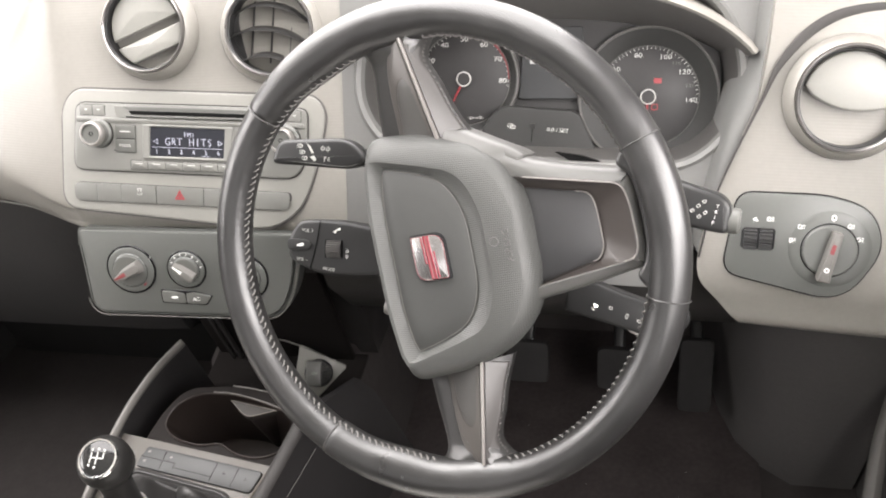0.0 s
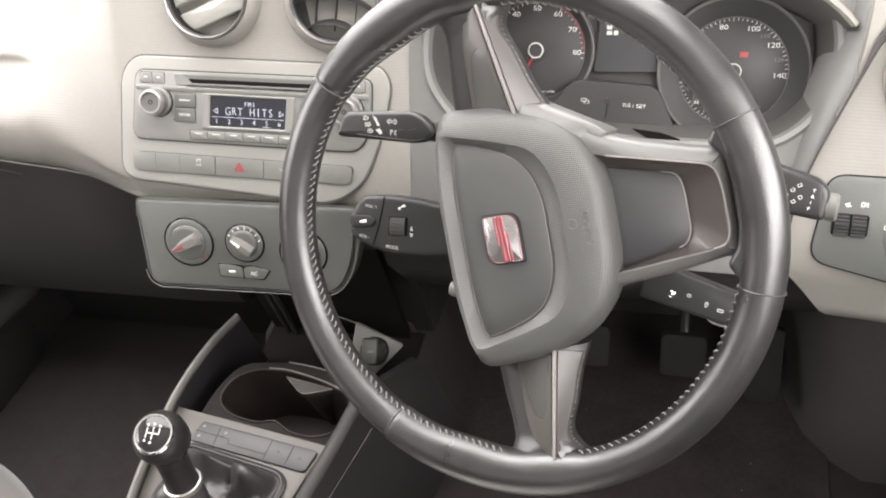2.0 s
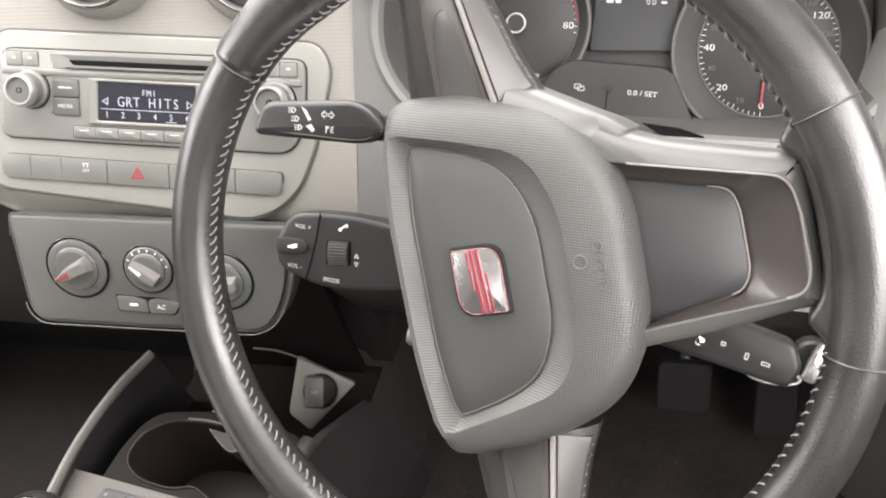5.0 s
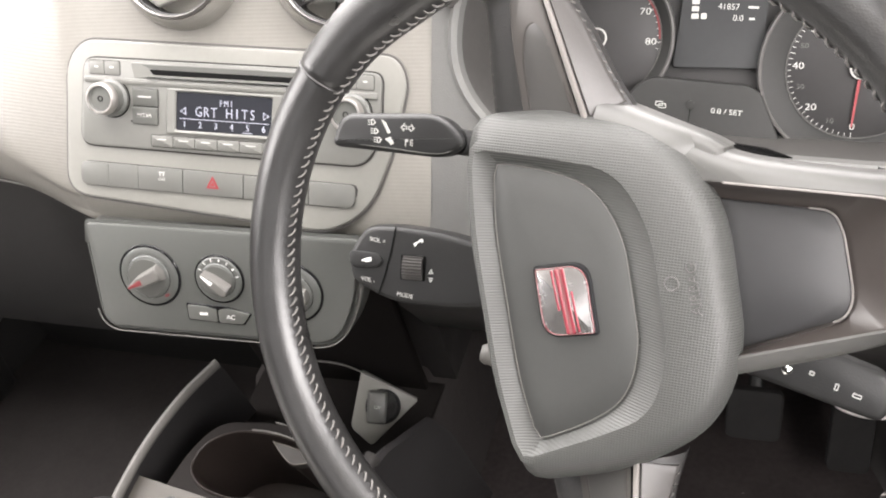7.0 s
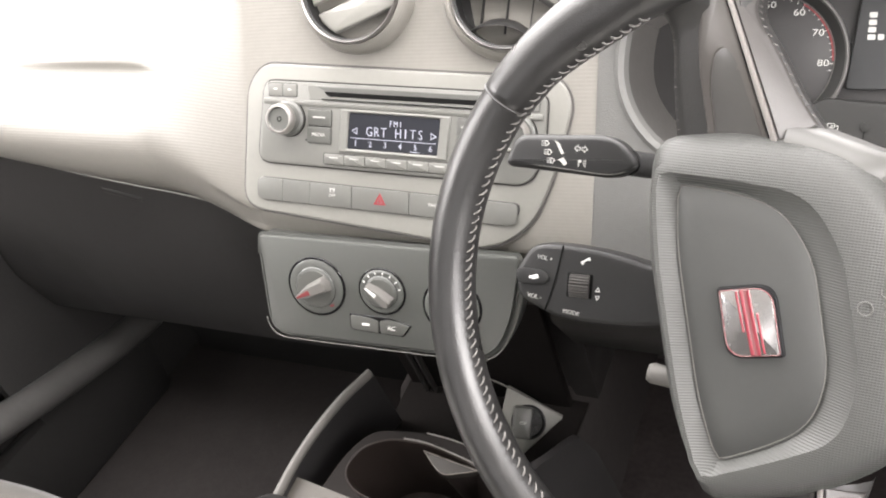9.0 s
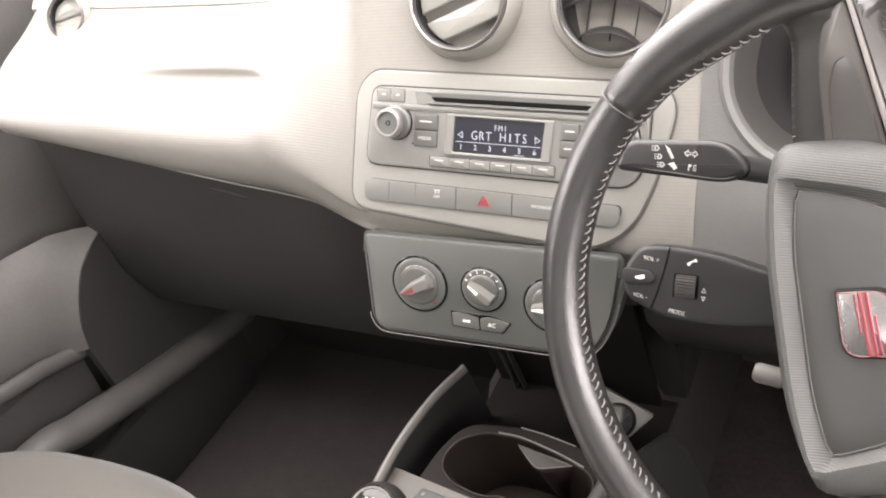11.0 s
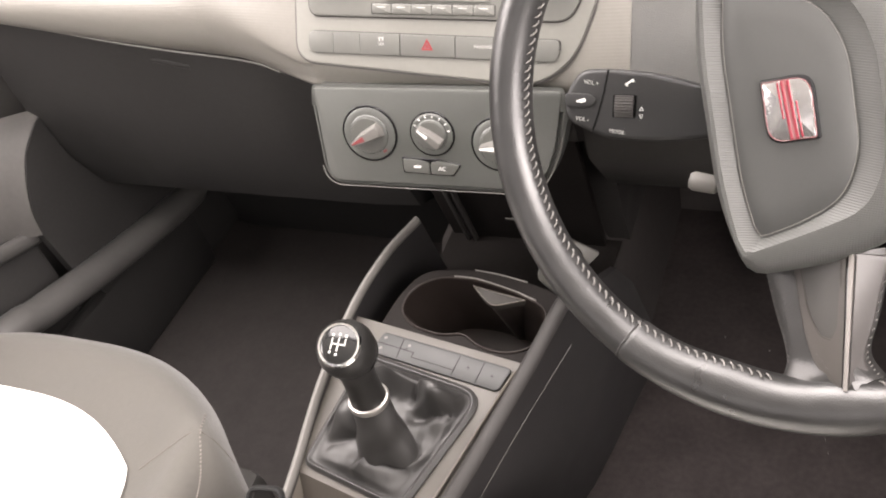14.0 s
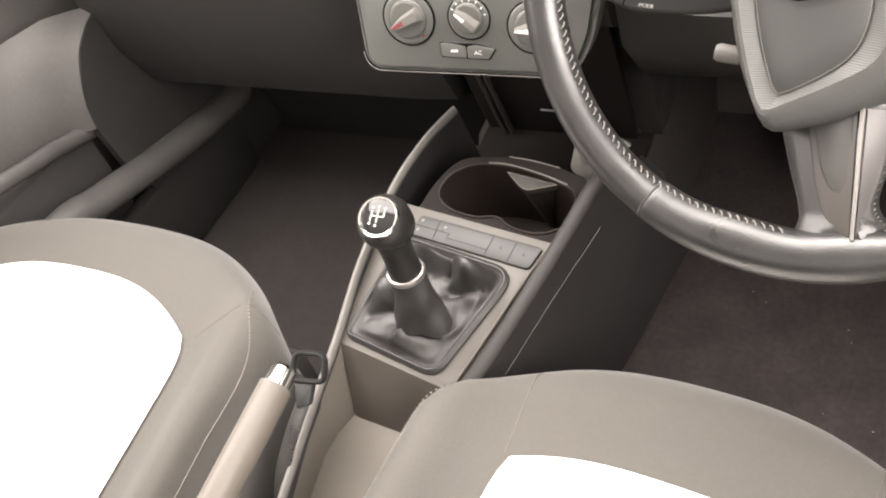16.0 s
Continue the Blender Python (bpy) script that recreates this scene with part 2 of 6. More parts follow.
PAD = surface("hub_pad_plastic", (0.046, 0.047, 0.045), 0.46, grain=0.05, grain_size=0.0008, mottle=0.05)
LEATHER = surface("black_leather", (0.0175, 0.0171, 0.0169), 0.34, grain=0.19, grain_size=0.0010, mottle=0.22, mottle_size=0.03, spec=0.85)
BOOT = surface("boot_leather", (0.026, 0.025, 0.0243), 0.47, grain=0.12, grain_size=0.0010, mottle=0.14, mottle_size=0.03, spec=0.6)
THREAD = surface("grey_thread", (0.135, 0.128, 0.122), 0.7, mottle=0.1)
BLACK = surface("black_plastic", (0.018, 0.018, 0.018), 0.42, grain=0.1, grain_size=0.001, mottle=0.1, spec=0.4)
DARK = surface("dark_plastic", (0.06, 0.0575, 0.055), 0.6, grain=0.2, grain_size=0.0015, mottle=0.1, spec=0.25)
GLOSS = surface("gloss_black", (0.010, 0.010, 0.011), 0.12, mottle=0.05)
SPOKE_GREY = surface("spoke_grey", (0.074, 0.068, 0.063), 0.36, mottle=0.06, spec=0.55)
SPOKE_DARK = surface("spoke_panel_grey", (0.033, 0.033, 0.034), 0.46, mottle=0.06)
CHROME = surface("chrome", (0.78, 0.78, 0.77), 0.09, metal=1.0, mottle=0.02)
SATIN = surface("satin_metal", (0.50, 0.48, 0.46), 0.36, metal=0.9, mottle=0.04)
RED = surface("red_enamel", (0.17, 0.014, 0.024), 0.25, mottle=0.05)
WHITE_PRINT = surface("white_print", (0.8, 0.8, 0.78), 0.5, mottle=0.02)
GREY_PRINT = surface("grey_print", (0.42, 0.42, 0.40), 0.5, mottle=0.04)
RED_LIT = surface("red_lamp", (0.22, 0.026, 0.032), 0.4, emit=((1.0, 0.08, 0.10), 0.035))
RED_PRINT = surface("red_print", (0.18, 0.03, 0.034), 0.5, mottle=0.02)
DIAL = surface("dial_black", (0.031, 0.03, 0.03), 0.5, mottle=0.08, spec=0.3)
LCD = surface("display_glass", (0.018, 0.019, 0.024), 0.22, mottle=0.05)
LCD_TEXT = surface("display_text", (0.32, 0.33, 0.39), 0.5, emit=((0.75, 0.80, 0.95), 0.045))
CONSOLE = surface("console_grey", (0.105, 0.094, 0.080), 0.46, grain=0.12, grain_size=0.0012, mottle=0.06)
CONSOLE_DARK = surface("console_dark", (0.033, 0.0315, 0.032), 0.40, grain=0.1, grain_size=0.0012, mottle=0.15, mottle_size=0.08, spec=0.2)
DARKRAIL = surface("dark_rail_grey", (0.034, 0.032, 0.031), 0.6, mottle=0.06, spec=0.3)
RAIL = surface("rail_grey", (0.135, 0.130, 0.121), 0.55, mottle=0.06)
FABRIC = surface("grey_seat_cloth", (0.071, 0.0665, 0.059), 0.85, grain=0.3, grain_size=0.0011, mottle=0.10, sheen=0.2, mottle_size=0.04)
WHITE_CLOTH = surface("white_seat_cloth", (0.75, 0.74, 0.70), 0.85, grain=0.2, grain_size=0.0014, mottle=0.04, mottle_size=0.06)
CARPET = surface("dark_carpet", (0.055, 0.05, 0.049), 0.95, grain=0.3, grain_size=0.002, mottle=0.12, mottle_size=0.03, spec=0.08)
LINING = surface("roof_lining", (0.68, 0.67, 0.64), 0.9, mottle=0.05)
HOLE = surface("deep_black", (0.006, 0.006, 0.006), 0.9, mottle=0.1, spec=0.1)
BADGE_SILVER = surface("badge_silver", (0.50, 0.485, 0.48), 0.24, metal=0.9, mottle=0.05, mottle_size=0.01)
GROOVE = surface("shadow_gap_grey", (0.045, 0.043, 0.0415), 0.7, mottle=0.08, spec=0.2)
SILL = surface("dark_sill_plastic", (0.07, 0.068, 0.066), 0.40, grain=0.05, grain_size=0.002, mottle=0.12, mottle_size=0.05)
STRIP = surface("spoke_strip_grey", (0.22, 0.205, 0.195), 0.34, mottle=0.05)
SKIRT = surface("smooth_hub_plastic", (0.088, 0.087, 0.083), 0.42, mottle=0.06)
FLANK = surface("spoke_leather", (0.026, 0.0252, 0.0245), 0.36, grain=0.22, grain_size=0.0010, mottle=0.12, mottle_size=0.04, spec=0.75)
SPOKE_BROWN = surface("spoke_brown", (0.040, 0.034, 0.031), 0.40, mottle=0.08)
BINBLACK = surface("bin_black", (0.044, 0.0415, 0.0405), 0.6, grain=0.1, grain_size=0.0015, mottle=0.15, spec=0.2)
CUPBROWN = surface("cup_brown", (0.022, 0.017, 0.015), 0.42, grain=0.06, grain_size=0.0012, mottle=0.12, spec=0.2)
CUPTAB = surface("cup_tab_brown", (0.03, 0.027, 0.024), 0.55, mottle=0.08, spec=0.3)
TRIP = surface("trip_display_grey", (0.040, 0.041, 0.042), 0.4, mottle=0.06, spec=0.2)
PANEL_DARK = surface("cluster_panel_grey", (0.028, 0.028, 0.027), 0.55, mottle=0.08, spec=0.2)
GLOVE = surface("glove_box_black", (0.033, 0.032, 0.0315), 0.5, grain=0.12, grain_size=0.0015, mottle=0.12, mottle_size=0.1, spec=0.2)
PRINT_DIM = surface("dim_print", (0.44, 0.44, 0.42), 0.5, mottle=0.04)
TONGUE = surface("spoke_tongue_grey", (0.06, 0.058, 0.055), 0.40, mottle=0.06, spec=0.5)
DOOR_DARK = surface("dark_door_plastic", (0.08, 0.076, 0.073), 0.55, grain=0.2, grain_size=0.0015, mottle=0.12, mottle_size=0.1)
SEAM_THREAD = surface("pale_seam_thread", (0.24, 0.22, 0.20), 0.8, mottle=0.1)
SATIN_DARK = surface("satin_grey_metal", (0.26, 0.25, 0.245), 0.32, metal=0.9, mottle=0.04)
VENT_GREY = surface("vent_grey", (0.075, 0.072, 0.069), 0.5, mottle=0.06)
STRIPGREY = surface("console_button_grey", (0.03, 0.031, 0.031), 0.46, mottle=0.06)
ROWGREY = surface("switch_row_grey", (0.13, 0.131, 0.121), 0.40, mottle=0.05)
KNEE = surface("knee_panel_grey", (0.11, 0.105, 0.102), 0.6, grain=0.2, grain_size=0.0015, mottle=0.12, mottle_size=0.08, spec=0.3)
HOODGREY = surface("hood_underside_grey", (0.095, 0.091, 0.087), 0.6, grain=0.2, grain_size=0.0015, mottle=0.08, spec=0.3)
KNOBBLACK = surface("knob_leather", (0.013, 0.0125, 0.012), 0.40, grain=0.06, grain_size=0.0009, mottle=0.12, mottle_size=0.02, spec=0.5)
TRAY_DARK = surface("tray_wall_brown", (0.052, 0.045, 0.038), 0.5, grain=0.12, grain_size=0.0012, mottle=0.08)
MAT = surface("floor_mat_pile", (0.056, 0.048, 0.0475), 0.9, grain=0.35, grain_size=0.0018, mottle=0.30, mottle_size=0.06, spec=0.12)
LOUVRE = surface("louvre_grey", (0.018, 0.0175, 0.017), 0.42, mottle=0.06, spec=0.4)
DECK_BROWN = surface("deck_brown", (0.064, 0.058, 0.050), 0.48, grain=0.12, grain_size=0.0012, mottle=0.06)
SEWN = surface("sewn_panel_grey", (0.060, 0.056, 0.054), 0.42, grain=0.06, grain_size=0.0010, mottle=0.06, spec=0.5)
CUPDECK = surface("cup_deck_black", (0.016, 0.0142, 0.0135), 0.65, grain=0.08, grain_size=0.0012, mottle=0.12, spec=0.06)
ROSE = surface("rose_enamel", (0.16, 0.055, 0.058), 0.22, mottle=0.08, mottle_size=0.01)
RUBBER = surface("pedal_rubber", (0.028, 0.027, 0.027), 0.75, grain=0.2, grain_size=0.002, mottle=0.15, spec=0.2)
KNOBCAP = surface("knob_cap_black", (0.012, 0.012, 0.012), 0.10, mottle=0.05, spec=0.6)

# ---------- the cabin: floor, bulkhead, doors, roof ----------
def wall(name, w, d, h, at, material, label, category, bev=0.004):
    return part(name, box(w, d, h, bev, at=at), material, label=label, category=category, kind="structure")


wall("floor", 1.62, 2.3, 0.04, (-0.32, -0.25, -0.04), CARPET, "dark carpeted floor of the car's footwells", "floor")
part("bulkhead", loft([[(-1.1, 0.62, -0.02), (-1.1, 0.9, 0.35), (-1.1, 0.9, 0.78), (-1.1, 0.94, 0.78), (-1.1, 0.94, 0.3), (-1.1, 0.66, -0.05)],
                       [(0.48, 0.62, -0.02), (0.48, 0.9, 0.35), (0.48, 0.9, 0.78), (0.48, 0.94, 0.78), (0.48, 0.94, 0.3), (0.48, 0.66, -0.05)]]), CARPET,
     label="dark carpeted bulkhead closing the footwells", category="bulkhead", kind="structure")
wall("wall_rear", 1.62, 0.05, 0.80, (-0.32, -1.38, -0.02), FABRIC, "plain grey rear end of the cabin", "wall")
part("ceiling", box(1.56, 1.20, 0.03, 0.01, at=(-0.32, -0.80, 1.26)), LINING, label="pale cloth roof lining of the car", category="ceiling", kind="structure")


def cabin_side(name, x, side, label, panel):
    """Door wall below and window frame above, with the window open to daylight."""
    d = thing(name, label=label, category="door", kind="structure")
    part("door_panel", box(0.05, 2.3, 0.74, 0.012, at=(x + 0.03 * side, -0.25, -0.02)), panel, d)
    part("window_rail", box(0.05, 1.5, 0.09, 0.012, at=(x + 0.01 * side, -0.65, 1.18)), LINING, d)
    part("rear_pillar", box(0.05, 0.35, 0.48, 0.012, at=(x + 0.02 * side, -1.2, 0.715)), LINING, d)
    part("front_pillar", tube([(x, 0.86, 0.76), (x + 0.0 * side, 0.45, 1.02), (x, 0.02, 1.24)], 0.035, 0.03), LINING, d)
    return d


cabin_side("door_1", -1.08, -1, "passenger door with a dark grey plastic panel", DOOR_DARK)
cabin_side("door_2", 0.45, 1, "driver's door with a dark plastic panel", DOOR_DARK)

# ---------- dashboard ----------
F_M = frame_at((-0.322, 0.191, 0.572), 26, 4)
H_M = frame_at((-0.3598, 0.1525, 0.4832), 16, 4) @ Matrix.Scale(1.0125, 4)
FR_M = F_M @ pose(0, 0, 0, 0, 0, -3.6)
CL_M = frame_at((0.060, 0.300, 0.655), 25, 0)
CO_M = frame_at((-0.331, -0.039, 0.269), 74, 0)
RD_M = frame_at((0.300, 0.171, 0.565), 24, -4)
W_M = frame_at((-0.0105, 0.0121, 0.6485), 27.8, -12.3)


def f_row(x, s, lift=0.0):
    """A point of the centre fascia's plane at world x and height s along it."""
    p = F_M @ Vector(((x + 0.322) / math.cos(radians(4)), s, lift))
    return (p.y, p.z)


def body(name, stations, material, parent, label="", cols=8, rows=4):
    """A closed body skinned over cross-sections, smooth along the section and across."""
    k = len(stations[0][1])
    lines = [spline([(pr[i] if len(pr[i]) == 3 else (x, *pr[i])) for x, pr in stations], cols) for i in range(k)]
    n = len(lines[0])
    loops = []
    for j in range(n):
        loops.append([tuple(p) for p in spline([lines[i][j] for i in range(k)], rows)])
    bm = loft(loops)
    return part(name, bm, material, parent, label, sharp=50)


dash = thing("dashboard", label="light grey ribbed plastic dashboard with round vents", category="dashboard", kind="structure")


def fascia(x):
    """The centre's section; its lower lip runs down towards the driver."""
    k = 0.075 * (x + 0.36)
    r = 0.8 * smooth(-x, 0.435, 0.458)
    return [(0.86, 0.79), (0.62, 0.805), (0.44, 0.80), (0.34, 0.785), f_row(x, 0.225, -0.006), f_row(x, 0.19), f_row(x, 0.15), f_row(x, 0.10), f_row(x, 0.05, -0.003 * r), f_row(x, 0.0, 0.0005 - 0.010 * r), f_row(x, -0.0165 - k, -0.0025 - 0.016 * r), f_row(x, -0.0290 - k, -0.0115 - 0.016 * r), f_row(x, -0.0375 - k, -0.0250 - 0.012 * r),
            (0.25, 0.515), (0.45, 0.50), (0.86, 0.50)]


def passenger(lip_z, k):
    """The passenger side's section: a ledge over a hollow, then a belly that rolls under to the lip; k is the depth of the ledge."""
    rise = 0.641 - lip_z
    return [(0.86, 0.79), (0.62, 0.79), (0.47, 0.768), (0.370, 0.726), (0.300, 0.690), (0.272, 0.6785), (0.2510 + 0.0010 * k, 0.6690 + 0.0015 * k), (0.2400 + 0.0085 * k, 0.6580), (0.2275 + 0.0075 * k, 0.6400), (0.2115, lip_z + 0.74 * rise), (0.2075, lip_z + 0.52 * rise), (0.2190, lip_z + 0.23 * rise), (0.249, lip_z),
            (0.28, lip_z - 0.01), (0.45, 0.50), (0.86, 0.50)]


LIPS = ((-0.94, 0.583, 0), (-0.80, 0.558, 0.0), (-0.724, 0.545, 0.5), (-0.652, 0.535, 1), (-0.583, 0.527, 1), (-0.545, 0.520, 0.3))
body("passenger_half", [(x, passenger(z, k)) for x, z, k in LIPS] + [(-0.455, fascia(-0.455)), (-0.42, fascia(-0.42)), (-0.32, fascia(-0.32)), (-0.20, fascia(-0.20)), (-0.142, fascia(-0.142))], DASH, dash, cols=6, rows=5)
# highlight along the lip, put in as a thin pale tube
part("lip_highlight", tube(spline([(x, 0.2455, z - 0.0012) for x, z, k in LIPS] + [(-0.515, 0.236, 0.516)], 5), 0.0011, 0.0011, 6), BEZEL, dash, "thin pale line for the highlight along the lower lip")
part("upper_pad", loft([[(x, 0.332 + o, 0.699), (x, 0.3260 + o, 0.7005), (x, 0.3245 + o, 0.7050), (x, 0.331 + o, 0.7125), (x, 0.40, 0.750), (x, 0.62, 0.808), (x, 0.62, 0.785), (x, 0.40, 0.722), (x, 0.345 + o, 0.698)] for x, o in ((-0.95, 0.004), (-0.80, 0.0), (-0.64, 0.0), (-0.592, 0.002), (-0.586, 0.012))]), BEZEL, dash, "smooth pale upper pad")


def rd_row(x, s, lift=0.0):
    p = RD_M @ Vector((x - 0.30, s, lift))
    return (p.y, p.z)


def driver(x, k=0.0):
    """The driver's outer section; k slants its inner edge."""
    pts = [(0.86, 0.79), (0.62, 0.805), (0.44, 0.80), (0.34, 0.785), rd_row(x, 0.225, -0.006), rd_row(x, 0.190), rd_row(x, 0.11), rd_row(x, 0.03), rd_row(x, -0.040, -0.001), rd_row(x, -0.074, -0.011), rd_row(x, -0.100, -0.031),
           (0.25, 0.46), (0.45, 0.45), (0.86, 0.45)]
    slant = (0.05, 0.05, 0.05, 0.05, 0.05, 0.05, 0.041, 0.010, -0.003, 0.018, 0.045, 0.05, 0.05, 0.05)
    return [(x + s * k, *p) for s, p in zip(slant, pts)]


body("driver_half", [(0.200, driver(0.200, 1)), (0.245, driver(0.245, 0.6)), (0.30, driver(0.30, 0.2)), (0.37, driver(0.37)), (0.46, driver(0.46))], DASH, dash, cols=6, rows=5)
CLO = rpoly([(-0.150, -0.074), (0.125, -0.084), (0.166, -0.045), (0.172, 0.015), (0.14, 0.075), (-0.14, 0.085), (-0.182, 0.035), (-0.186, -0.030)], 0.035, 6)


def holed(outer, holes, z0, z1):
    """A plate with openings through it."""
    bm = bmesh.new()
    rings = []
    for poly in (outer, *holes):
        top = [bm.verts.new((x, y, z1)) for x, y in poly]
        bot = [bm.verts.new((x, y, z0)) for x, y in poly]
        rings.append((top, bot))
        k = len(poly)
        for i in range(k):
            j = (i + 1) % k
            bm.faces.new((top[i], top[j], bot[j], bot[i]))
    for idx in (0, 1):
        edges = []
        for r in rings:
            vs = r[idx]
            edges += [bm.edges.get((vs[i], vs[(i + 1) % len(vs)])) for i in range(len(vs))]
        bmesh.ops.triangle_fill(bm, use_beauty=True, use_dissolve=False, edges=edges)
    return bm


part("column_cover", holed([(-0.2024, 0.098), (-0.2024, -0.19), (0.13, -0.20), (0.136, -0.15), (0.150, -0.08), (0.182, 0.03), (0.186, 0.098)], [CLO], -0.06, 0.052), COLUMN_PANEL, dash, "grained grey cover round the instruments", m=CL_M)
part("cover_slot", slab(rpoly([(0.004, -0.0705), (0.030, -0.0735), (0.048, -0.0795), (0.018, -0.0785)], 0.002), 0.050, 0.0535, 0.0005, 1), HOLE, dash, "dark slot", m=CL_M)
bridge = []
for (cx, cy), (bx, bs) in (((0.186, 0.100), (0.262, 0.205)), ((0.185, 0.070), (0.256, 0.160)), ((0.182, 0.030), (0.246, 0.115)), ((0.166, -0.020), (0.226, 0.065)), ((0.150, -0.080), (0.214, 0.025)), ((0.140, -0.125), (0.206, -0.020)), ((0.136, -0.150), (0.208, -0.045))):
    a, b = CL_M @ Vector((cx - 0.004, cy, 0.0515)), Vector((bx, *rd_row(bx, bs, -0.004)))
    bridge.append([a, a * 0.66 + b * 0.34 + Vector((0, -0.005, 0.001)), a * 0.33 + b * 0.67 + Vector((0, -0.006, 0.001)), b, b + Vector((0, 0.05, 0)), a + Vector((0, 0.05, 0))])
part("cover_cheek", loft(bridge), COLUMN_PANEL, dash, "grey cheek beside the instruments", sharp=60)
part("vent_gap", tube(spline([(-0.101, -0.030, 0.001), (-0.090, 0.030, 0.001), (-0.060, 0.111, 0.001), (-0.046, 0.146, 0.001), (-0.020, 0.176, 0.0), (0.015, 0.190, -0.001), (0.08, 0.194, -0.002)], 8), [0.0010 + 0.0034 * smooth(i, 12, 32) for i in range(49)], [0.002] * 49, 8), GROOVE, dash, "dark gap arching round the vent", m=RD_M)

# glove box and lower panels, dark under the lip
under = thing("lower_dash", label="black plastic glove box and knee panels under the dashboard", category="glove box", kind="structure")
part("glove_box", loft([[(x, 0.254 + o, 0.60 - o), (x, 0.260 + o, 0.45), (x, 0.272 + o, 0.35), (x, 0.300 + o, 0.28), (x, 0.390 + o, 0.235), (x, 0.48 + o, 0.20), (x, 0.52 + o, -0.01), (x, 0.85, -0.01), (x, 0.85, 0.60)] for x, o in ((-1.0, 0.06), (-0.97, 0.01), (-0.93, 0.0), (-0.5, 0.0), (-0.44, 0.005))]), GLOVE, under)
part("latch", tube(spline([(-0.700, 0.2582, 0.514), (-0.676, 0.2575, 0.510), (-0.650, 0.2584, 0.505)], 5), 0.0014, 0.0034, 10), GLOVE, under, "faint glove box latch")
part("centre_box", loft([[(x, 0.19, 0.545), (x, 0.215, 0.46), (x, 0.30, 0.40), (x, 0.36, 0.2), (x, 0.85, 0.2), (x, 0.85, 0.545)] for x in (-0.44, -0.20)]), BINBLACK, under)
part("tunnel", loft([[(-0.47, y, 0.0), (-0.452, y, 0.10), (-0.43, y, h - 0.02), (-0.41, y, h), (-0.25, y, h), (-0.23, y, h - 0.02), (-0.208, y, 0.10), (-0.190, y, 0.0)] for y, h in ((0.300, 0.20), (0.315, 0.235), (0.50, 0.25), (0.84, 0.27))]), CARPET, under, "carpeted tunnel between the footwells", sharp=60)
part("knee_panel", loft([[(x, 0.225, 0.50), (x, 0.24, 0.42), (x, 0.30, 0.34), (x, 0.36, 0.32), (x, 0.85, 0.34), (x, 0.85, 0.50)] for x in (-0.20, 0.2, 0.45)]), DARK, under)
part("knee_panel", loft([[(x, 0.215 + q, 0.49), (x, 0.240 + q, 0.40), (x, 0.275 + q, 0.28), (x, 0.315 + q, 0.14), (x, 0.35 + q, -0.01), (x, 0.85, -0.01), (x, 0.85, 0.49)] for x, q in ((0.265, 0.22), (0.280, 0.13), (0.300, 0.07), (0.33, 0.03), (0.37, 0.0), (0.45, 0.0))]), KNEE, under, "dark grey panel beside the pedals")

# ---------- radio and button row ----------
bez = thing("centre_bezel", F_M, "pale grey rounded bezel round the car radio", "bezel")
BZ = rpoly([(-0.123, -0.006), (0.102, -0.0335), (0.134, -0.014), (0.152, 0.026), (0.1655, 0.080), (0.157, 0.0985), (-0.096, 0.1155), (-0.112, 0.098)], [0.02, 0.022, 0.02, 0.03, 0.016, 0.018, 0.018, 0.016], 6)
part("plate", slab(BZ, -0.012, 0.0036, 0.0018, 3), BEZEL, bez)
part("gap", frame_ring(inset(BZ, -0.0018), inset(BZ, 0.0002), -0.010, 0.0014, 0.0003), HOODGREY, bez, "dark gap round the bezel")

radio = thing("car_radio", FR_M, "grey car radio with a dark display and silver knobs", "radio")
RB = rpoly([(-0.1065, 0.0275), (0.131, 0.0265), (0.1415, 0.050), (0.1415, 0.0955), (-0.1005, 0.0955)], [0.012, 0.014, 0.01, 0.008, 0.010], 5)
part("body", slab(RB, -0.002, 0.0070, 0.0015, 2), RADIO, radio)
part("gap", frame_ring(inset(RB, -0.0012), inset(RB, 0.0002), 0.001, 0.0048, 0.0002), GROOVE, radio, "thin dark gap")
part("slot_recess", slab(rpoly([(-0.057, 0.0820), (0.106, 0.0820), (0.106, 0.0936), (-0.060, 0.0936)], 0.002), 0.0060, 0.0076, 0.0004, 1), RADIO, radio)
part("slot_ramp", loft([[(-0.050, 0.0930, 0.0074), (0.098, 0.0930, 0.0074), (0.098, 0.0924, 0.0080), (-0.050, 0.0924, 0.0080)], [(-0.042, 0.0895, 0.0072), (0.090, 0.0895, 0.0072), (0.090, 0.0890, 0.0078), (-0.042, 0.0890, 0.0078)]]), KEYGREY, radio)
part("cd_slot", slab(rpoly([(-0.040, 0.0848), (0.092, 0.0848), (0.095, 0.0888), (-0.044, 0.0888)], 0.001), 0.0070, 0.0080, 0.0003, 1), HOLE, radio, "black disc slot")
part("slot_lip", slab(rpoly([(-0.046, 0.0826), (0.098, 0.0826), (0.094, 0.0848), (-0.042, 0.0848)], 0.0004), 0.0070, 0.0092, 0.0006, 2), KEYGREY, radio)
part("upper_strip", slab(rpoly([(-0.100, 0.0765), (0.139, 0.0765), (0.139, 0.0812), (-0.100, 0.0812)], 0.001), 0.006, 0.0084, 0.001, 2), RADIO, radio)
DISPLAY = rpoly([(-0.0225, 0.0440), (0.0560, 0.0440), (0.0578, 0.0730), (-0.0210, 0.0735)], 0.0015)
part("display", slab(DISPLAY, 0.006, 0.0078, 0.0005, 1), LCD, radio, "dark radio display with lit letters")
